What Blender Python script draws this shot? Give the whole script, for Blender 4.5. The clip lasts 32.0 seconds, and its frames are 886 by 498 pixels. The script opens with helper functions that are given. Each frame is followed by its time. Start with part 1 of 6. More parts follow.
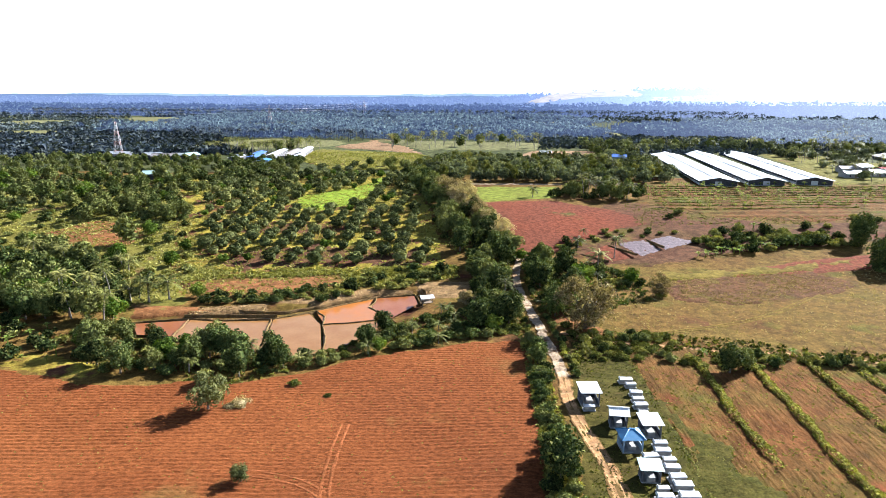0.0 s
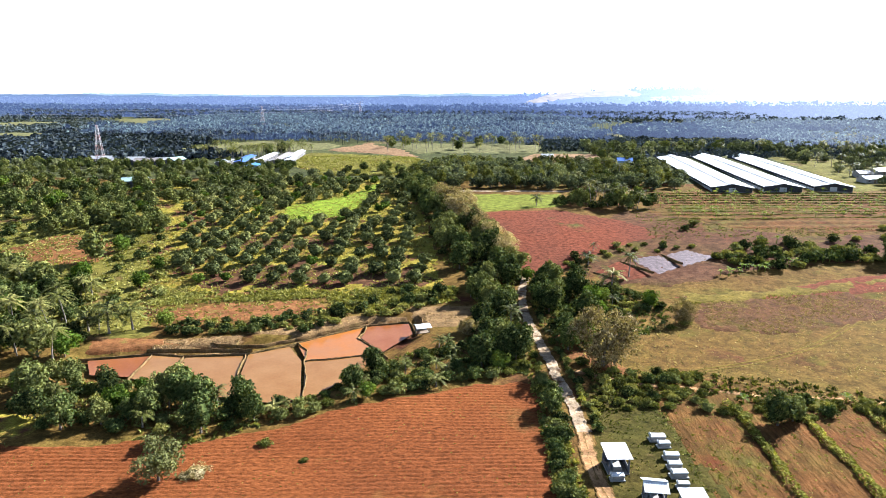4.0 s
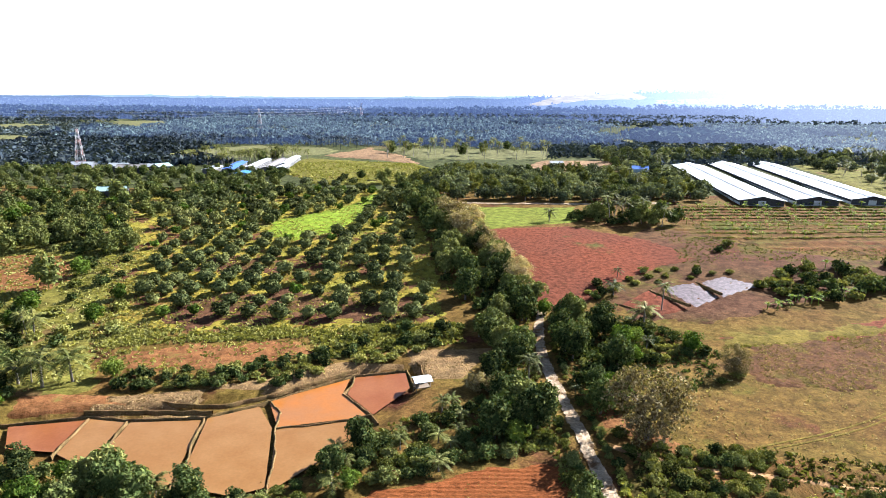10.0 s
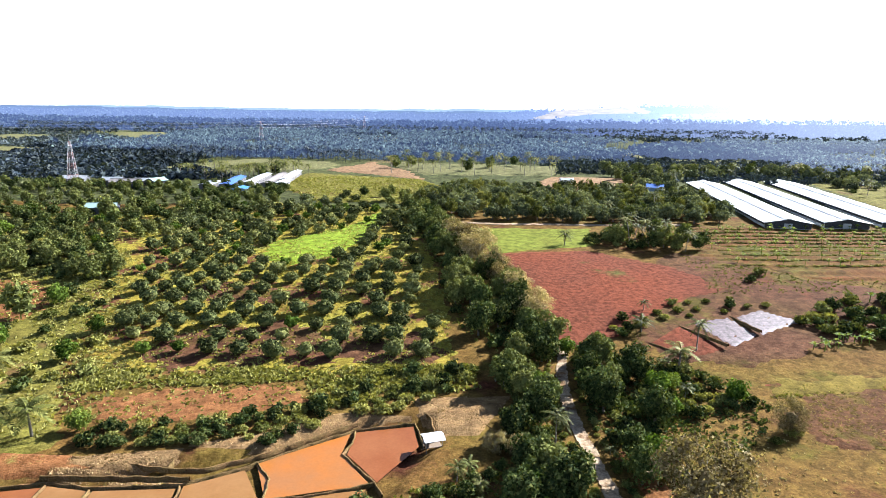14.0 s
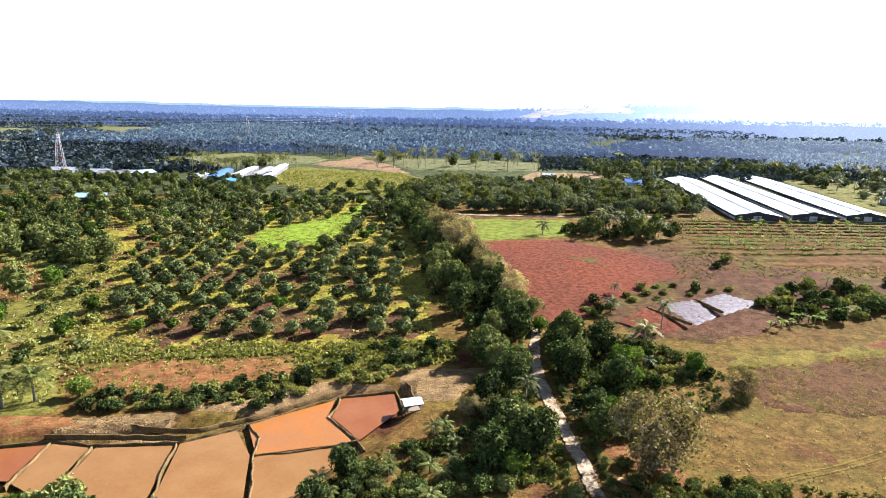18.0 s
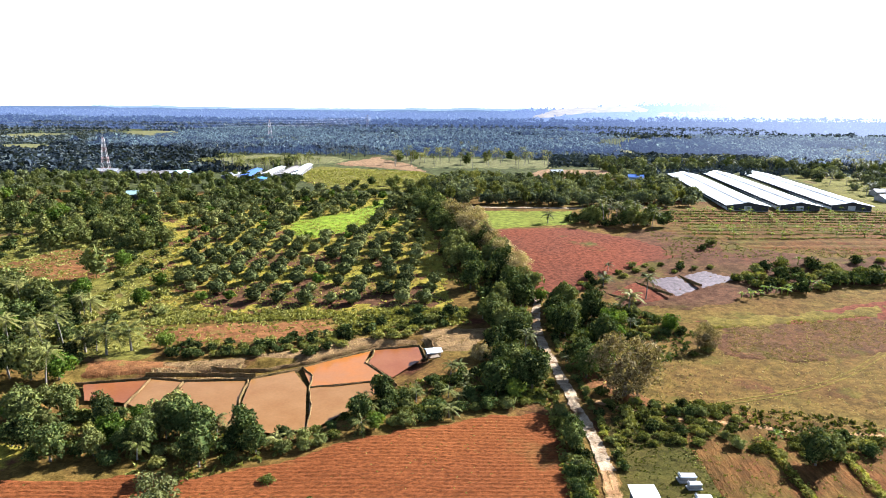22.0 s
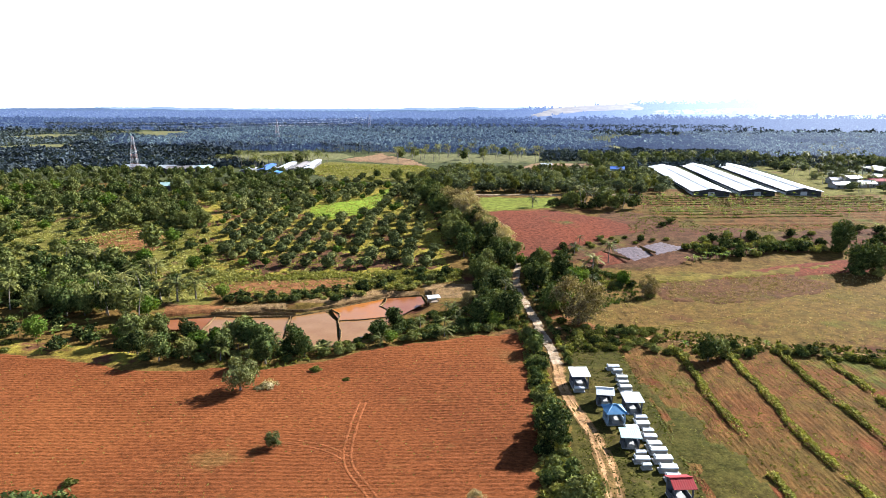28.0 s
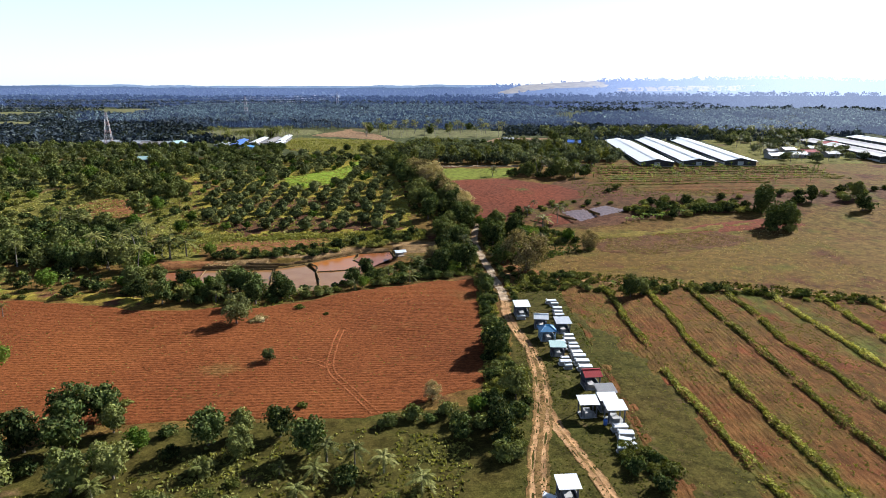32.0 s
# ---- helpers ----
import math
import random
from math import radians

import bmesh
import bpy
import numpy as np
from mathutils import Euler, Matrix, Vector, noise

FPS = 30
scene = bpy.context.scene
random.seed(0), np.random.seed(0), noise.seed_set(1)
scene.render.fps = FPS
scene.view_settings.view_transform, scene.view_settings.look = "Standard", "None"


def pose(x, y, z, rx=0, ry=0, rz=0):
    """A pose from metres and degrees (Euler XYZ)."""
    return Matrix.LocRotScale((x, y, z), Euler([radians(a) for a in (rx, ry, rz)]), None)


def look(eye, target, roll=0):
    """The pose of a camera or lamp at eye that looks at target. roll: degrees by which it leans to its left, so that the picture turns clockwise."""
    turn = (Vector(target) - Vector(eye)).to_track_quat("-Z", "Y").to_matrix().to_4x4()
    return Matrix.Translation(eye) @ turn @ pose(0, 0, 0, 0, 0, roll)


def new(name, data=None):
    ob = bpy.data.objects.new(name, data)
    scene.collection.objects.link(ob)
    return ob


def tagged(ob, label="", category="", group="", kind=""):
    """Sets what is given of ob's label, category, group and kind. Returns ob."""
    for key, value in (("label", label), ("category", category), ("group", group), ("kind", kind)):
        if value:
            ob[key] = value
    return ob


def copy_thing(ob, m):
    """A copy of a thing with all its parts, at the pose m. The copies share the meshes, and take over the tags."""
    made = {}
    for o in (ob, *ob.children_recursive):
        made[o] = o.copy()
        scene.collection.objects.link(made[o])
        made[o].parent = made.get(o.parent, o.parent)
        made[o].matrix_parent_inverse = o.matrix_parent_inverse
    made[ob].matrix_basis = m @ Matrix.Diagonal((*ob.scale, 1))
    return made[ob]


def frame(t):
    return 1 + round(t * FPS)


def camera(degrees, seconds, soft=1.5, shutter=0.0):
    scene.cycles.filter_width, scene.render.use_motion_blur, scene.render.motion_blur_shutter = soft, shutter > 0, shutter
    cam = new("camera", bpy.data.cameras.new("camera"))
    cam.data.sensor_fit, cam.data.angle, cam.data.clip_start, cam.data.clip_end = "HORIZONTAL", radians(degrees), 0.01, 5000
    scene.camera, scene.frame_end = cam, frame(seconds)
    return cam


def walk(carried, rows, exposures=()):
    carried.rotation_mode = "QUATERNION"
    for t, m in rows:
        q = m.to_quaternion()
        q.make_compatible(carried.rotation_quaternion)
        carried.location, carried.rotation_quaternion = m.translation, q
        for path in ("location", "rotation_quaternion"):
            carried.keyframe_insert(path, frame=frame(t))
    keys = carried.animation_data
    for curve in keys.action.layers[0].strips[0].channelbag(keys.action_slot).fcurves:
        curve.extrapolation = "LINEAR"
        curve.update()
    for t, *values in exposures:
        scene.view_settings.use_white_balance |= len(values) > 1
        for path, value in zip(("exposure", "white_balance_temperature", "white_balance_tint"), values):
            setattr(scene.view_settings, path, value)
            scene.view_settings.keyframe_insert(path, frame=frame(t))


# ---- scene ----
cam = camera(70.0, 32.0, soft=0.6)
PATH = [
    (0, (3.857, 4.545, 49.46), (3.803, 6.486, 48.982), 0.3),
    (0.5, (3.542, 6.901, 49.676), (3.492, 8.842, 49.196), 0.4),
    (1, (3.331, 9.166, 49.828), (3.284, 11.106, 49.347), 0.3),
    (1.5, (3.48, 11.326, 49.819), (3.429, 13.267, 49.339), 0.3),
    (2, (3.665, 13.482, 49.863), (3.611, 15.423, 49.384), 0.3),
    (2.5, (3.559, 15.806, 49.912), (3.506, 17.747, 49.433), 0.3),
    (4.5, (3.212, 24.492, 50.303), (3.167, 26.433, 49.825), 0.2),
    (5, (3.354, 26.449, 50.256), (3.308, 28.391, 49.779), 0.2),
    (5.5, (3.328, 28.411, 50.23), (3.282, 30.353, 49.755), 0.1),
    (6, (3.353, 30.182, 50.25), (3.307, 32.125, 49.775), 0.1),
    (6.5, (3.38, 31.969, 50.414), (3.333, 33.912, 49.94), 0.0),
    (7, (3.397, 33.987, 50.572), (3.349, 35.929, 50.096), 0.0),
    (7.5, (3.426, 36.071, 50.623), (3.376, 38.013, 50.148), 0.0),
    (8, (3.434, 38.123, 50.621), (3.383, 40.066, 50.147), 0.1),
    (8.5, (3.205, 40.379, 50.599), (3.154, 42.322, 50.125), 0.1),
    (9, (2.965, 42.542, 50.602), (2.914, 44.485, 50.129), 0.2),
    (9.5, (2.645, 44.699, 50.642), (2.594, 46.642, 50.17), 0.3),
    (10, (2.227, 46.909, 50.658), (2.175, 48.852, 50.186), 0.4),
    (10.5, (2.073, 48.95, 50.676), (2.019, 50.893, 50.205), 0.5),
    (11, (1.814, 51.041, 50.627), (1.756, 52.984, 50.157), 0.5),
    (11.5, (1.452, 53.201, 50.575), (1.395, 55.145, 50.106), 0.6),
    (12, (0.945, 55.365, 50.457), (0.888, 57.308, 49.989), 0.7),
    (12.5, (0.379, 57.578, 50.3), (0.32, 59.523, 49.838), 0.8),
    (13, (-0.154, 59.301, 50.304), (-0.21, 61.246, 49.843), 1.0),
    (14, (-0.34, 61.679, 51.294), (-0.398, 63.631, 50.859), 0.8),
    (14.5, (-0.202, 61.103, 51.175), (-0.257, 63.054, 50.738), 0.8),
    (16.5, (0.355, 57.37, 49.99), (0.319, 59.321, 49.552), 1.1),
    (17, (0.85, 56.229, 49.837), (0.818, 58.18, 49.399), 1.0),
    (17.5, (1.056, 54.939, 49.706), (1.033, 56.89, 49.268), 1.1),
    (18, (1.21, 53.322, 49.658), (1.195, 55.273, 49.22), 1.3),
    (18.5, (1.393, 50.843, 49.755), (1.38, 52.794, 49.314), 1.2),
    (19, (0.776, 47.42, 49.782), (0.762, 49.37, 49.337), 1.0),
    (19.5, (0.821, 44.131, 49.872), (0.797, 46.081, 49.428), 1.0),
    (20, (1.132, 41.056, 50.032), (1.098, 43.005, 49.588), 1.0),
    (20.5, (1.281, 37.952, 50.12), (1.239, 39.902, 49.677), 0.9),
    (21, (1.428, 34.729, 50.271), (1.379, 36.679, 49.829), 0.8),
    (21.5, (1.583, 31.333, 50.331), (1.527, 33.283, 49.892), 0.7),
    (22, (1.608, 28.186, 50.373), (1.545, 30.137, 49.936), 0.6),
    (22.5, (1.605, 24.963, 50.496), (1.538, 26.913, 50.06), 0.6),
    (23, (1.982, 21.87, 50.461), (1.912, 23.821, 50.025), 0.5),
    (23.5, (2.121, 19.568, 50.407), (2.051, 21.519, 49.97), 0.5),
    (24, (2.204, 17.566, 50.37), (2.135, 19.516, 49.933), 0.5),
    (24.5, (2.467, 15.068, 50.321), (2.402, 17.017, 49.878), 0.6),
    (25, (2.626, 11.553, 50.275), (2.555, 13.502, 49.832), 0.3),
    (25.5, (2.751, 7.998, 50.447), (2.681, 9.947, 50.004), 0.3),
    (27.5, (3.297, -6.218, 50.205), (3.233, -4.268, 49.763), 0.2),
    (28, (3.767, -8.791, 50.14), (3.702, -6.841, 49.702), 0.20),
    (28.5, (4.455, -11.62, 49.887), (4.402, -9.671, 49.442), 0.40),
    (29, (4.602, -14.94, 49.795), (4.573, -12.993, 49.338), 0.75),
    (29.5, (4.671, -18.486, 49.772), (4.664, -16.542, 49.303), 0.95),
    (30, (4.823, -21.966, 49.772), (4.835, -20.025, 49.29), 0.90),
    (30.5, (5.012, -24.836, 49.706), (5.034, -22.898, 49.214), 0.90),
    (31, (5.345, -27.27, 49.661), (5.372, -25.333, 49.163), 0.5),
    (31.5, (5.554, -29.565, 49.587), (5.584, -27.629, 49.086), 0.4),
    (32, (5.821, -31.59, 49.529), (5.851, -29.655, 49.026), 0.2),
]
EXPOSURES = [(0.0, 2.38, 5400, 10), (25.0, 2.38, 5400, 10), (28.0, 2.15, 5400, 10), (30.0, 1.66, 5400, 10), (32.0, 1.58, 5400, 10)]
walk(cam, [(t, look(eye, target, roll)) for t, eye, target, roll in PATH], EXPOSURES)

# ---- sky and sun ----
SUN_EL, SUN_AZ = radians(31), radians(50)
world = bpy.data.worlds.new("sky")
scene.world = world
world.use_nodes = True
wn = world.node_tree.nodes
sky = wn.new("ShaderNodeTexSky")
sky.sky_type, sky.sun_disc = "NISHITA", False
sky.sun_elevation, sky.sun_rotation = SUN_EL, SUN_AZ
sky.air_density, sky.dust_density, sky.ozone_density = 1.0, 0.4, 1.0
# white haze lies low over the whole horizon and thins out towards the zenith
height_of_ray = wn.new("ShaderNodeSeparateXYZ")
world.node_tree.links.new(wn.new("ShaderNodeTexCoord").outputs["Generated"], height_of_ray.inputs[0])
thin = wn.new("ShaderNodeMapRange")
thin.interpolation_type = "SMOOTHERSTEP"
for socket, value in zip(thin.inputs[1:5], (0.0, 0.55, 1.0, 0.0)):
    socket.default_value = value
world.node_tree.links.new(height_of_ray.outputs[2], thin.inputs[0])
veil = wn.new("ShaderNodeMix")
veil.data_type = "RGBA"
veil.inputs[6].default_value, veil.inputs[7].default_value = (0.9, 1.0, 1.2, 1), (8.6, 8.8, 9.2, 1)
world.node_tree.links.new(thin.outputs[0], veil.inputs[0])
hazed = wn.new("ShaderNodeMix")
hazed.data_type, hazed.blend_type = "RGBA", "ADD"
hazed.inputs[0].default_value = 1.0
world.node_tree.links.new(sky.outputs[0], hazed.inputs[6])
world.node_tree.links.new(veil.outputs[2], hazed.inputs[7])
world.node_tree.links.new(hazed.outputs[2], wn["Background"].inputs[0])
wn["Background"].inputs[1].default_value = 0.026

sun = new("sun", bpy.data.lights.new("sun", "SUN"))
sun.data.energy, sun.data.angle, sun.data.color = 5.0, radians(0.55), (1.0, 0.92, 0.80)
sun_way = Vector((math.sin(SUN_AZ) * math.cos(SUN_EL), math.cos(SUN_AZ) * math.cos(SUN_EL), math.sin(SUN_EL)))
sun.matrix_world = look(sun_way * 300, (0, 0, 0))

# ---- materials ----
def shader(name):
    m = bpy.data.materials.new(name)
    m.use_nodes = True
    return m, m.node_tree.nodes, m.node_tree.links, m.node_tree.nodes["Principled BSDF"]


def noise_of(nodes, links, coord, scale, detail=4.0, rough=0.6, stretch=None):
    n = nodes.new("ShaderNodeTexNoise")
    n.inputs["Scale"].default_value, n.inputs["Detail"].default_value, n.inputs["Roughness"].default_value = scale, detail, rough
    if stretch:
        mp = nodes.new("ShaderNodeMapping")
        mp.inputs["Scale"].default_value = stretch[:3]
        mp.inputs["Rotation"].default_value[2] = radians(stretch[3]) if len(stretch) > 3 else 0
        links.new(coord, mp.inputs["Vector"])
        coord = mp.outputs[0]
    links.new(coord, n.inputs["Vector"])
    return n.outputs["Fac"]


def ramp_of(nodes, links, fac, stops):
    r = nodes.new("ShaderNodeValToRGB")
    while len(r.color_ramp.elements) < len(stops):
        r.color_ramp.elements.new(0.5)
    for e, (p, c) in zip(r.color_ramp.elements, stops):
        e.position, e.color = p, (*c, 1)
    links.new(fac, r.inputs["Fac"])
    return r.outputs["Color"]


def mixed(nodes, links, a, b, fac, mode="MIX"):
    m = nodes.new("ShaderNodeMix")
    m.data_type, m.blend_type = "RGBA", mode
    for socket, value in ((m.inputs[0], fac), (m.inputs[6], a), (m.inputs[7], b)):
        if isinstance(value, (int, float)):
            socket.default_value = value
        elif isinstance(value, tuple):
            socket.default_value = (*value, 1)
        else:
            links.new(value, socket)
    return m.outputs[2]


def deep(c, k=0.475):
    return tuple(v * k for v in c)


def ground_mat(name, big, fine, bump=0.4, big_scale=0.06, fine_scale=1.3, patch=None, stretch=None, rough=0.95, mix=0.5, patch2=None, clumps=0.4):
    """Soil or grass in world metres: broad colour drift, fine grain, and patches of a third colour with an edge of their own."""
    m, n, l, p = shader(name)
    co = n.new("ShaderNodeNewGeometry").outputs["Position"]
    big, fine = [deep(c) for c in big], [deep(c) for c in fine]
    a = ramp_of(n, l, noise_of(n, l, co, big_scale, 5, 0.62), [(0.32, big[0]), (0.5, big[1]), (0.68, big[2])])
    grain = noise_of(n, l, co, fine_scale, 6, 0.7, stretch)
    b = ramp_of(n, l, grain, [(0.35, fine[0]), (0.65, fine[1])])
    col = mixed(n, l, a, b, mix)
    for patch in (p_ for p_ in (patch, patch2) if p_):
        where = ramp_of(n, l, noise_of(n, l, co, patch[1], 6, 0.65), [(patch[2], (0, 0, 0)), (patch[2] + 0.09, (1, 1, 1))])
        col = mixed(n, l, col, deep(patch[0]), where)
    speck = ramp_of(n, l, noise_of(n, l, co, fine_scale * 3.1, 3, 0.7), [(0.3, (0.5, 0.5, 0.5)), (0.7, (1.35, 1.35, 1.35))])
    col = mixed(n, l, col, speck, 0.85, "MULTIPLY")
    clump = ramp_of(n, l, noise_of(n, l, co, clumps, 5, 0.62, stretch and (stretch[0] ** 0.5, stretch[1] ** 0.5, *stretch[2:])), [(0.36, (0.55, 0.55, 0.55)), (0.62, (1.3, 1.3, 1.3))])
    col = mixed(n, l, col, clump, 0.85, "MULTIPLY")
    l.new(col, p.inputs["Base Color"])
    p.inputs["Roughness"].default_value = rough
    p.inputs["Specular IOR Level"].default_value = 0.02
    bp = n.new("ShaderNodeBump")
    bp.inputs["Strength"].default_value, bp.inputs["Distance"].default_value = bump, 0.35
    l.new(grain, bp.inputs["Height"])
    l.new(bp.outputs[0], p.inputs["Normal"])
    return m


def leaf_mat(name, dark, light, warm, through_light=0.35, scale=0.5, rough=0.85, spread=0.5, gloss=0.02):
    """Foliage: each leaf and each plant differs a little; some light comes through the leaves."""
    m, n, l, p = shader(name)
    dark, light, warm = deep(dark, 0.30), deep(light, 0.64), deep(warm, 0.80)
    geo = n.new("ShaderNodeNewGeometry")
    info = n.new("ShaderNodeObjectInfo")
    isl = ramp_of(n, l, geo.outputs["Random Per Island"], [(0.05, dark), (0.62, light), (1.0, warm)])
    tone = ramp_of(n, l, info.outputs["Random"], [(0.0, dark), (0.55, light), (1.0, warm)])
    clump = ramp_of(n, l, noise_of(n, l, geo.outputs["Position"], scale, 3, 0.6), [(0.35, (0.65, 0.65, 0.65)), (0.65, (1.3, 1.3, 1.3))])
    col = mixed(n, l, mixed(n, l, isl, tone, spread), clump, 1.0, "MULTIPLY")
    l.new(col, p.inputs["Base Color"])
    p.inputs["Roughness"].default_value = rough
    p.inputs["Specular IOR Level"].default_value = gloss
    tr = n.new("ShaderNodeBsdfTranslucent")
    l.new(mixed(n, l, col, (1.5, 1.45, 0.5), 1.0, "MULTIPLY"), tr.inputs["Color"])
    mx = n.new("ShaderNodeMixShader")
    mx.inputs[0].default_value = through_light
    l.new(p.outputs[0], mx.inputs[1])
    l.new(tr.outputs[0], mx.inputs[2])
    l.new(mx.outputs[0], n["Material Output"].inputs["Surface"])
    return m


def plain_mat(name, color, rough=0.6, metal=0.0, wear=(0.5, 0.5, 0.5), amount=0.35, scale=1.5, bump=0.1, ribs=0.0):
    """Paint, metal, wood or plaster with stains; ribs: waves a metre along the object's x, for corrugated sheet."""
    m, n, l, p = shader(name)
    co = n.new("ShaderNodeTexCoord").outputs["Object"]
    f = ramp_of(n, l, noise_of(n, l, co, scale, 6, 0.65), [(0.45, (0, 0, 0)), (0.75, (amount, amount, amount))])
    color, wear = deep(color, 0.64), deep(wear, 0.64)
    col = mixed(n, l, color, wear, f)
    l.new(mixed(n, l, col, ramp_of(n, l, noise_of(n, l, co, scale * 9, 3), [(0.3, (0.85,) * 3), (0.7, (1.1,) * 3)]), 0.7, "MULTIPLY"), p.inputs["Base Color"])
    p.inputs["Roughness"].default_value, p.inputs["Metallic"].default_value = rough, metal
    bp = n.new("ShaderNodeBump")
    bp.inputs["Strength"].default_value, bp.inputs["Distance"].default_value = bump, 0.03
    l.new(noise_of(n, l, co, scale * 6, 4), bp.inputs["Height"])
    l.new(bp.outputs[0], p.inputs["Normal"])
    return m


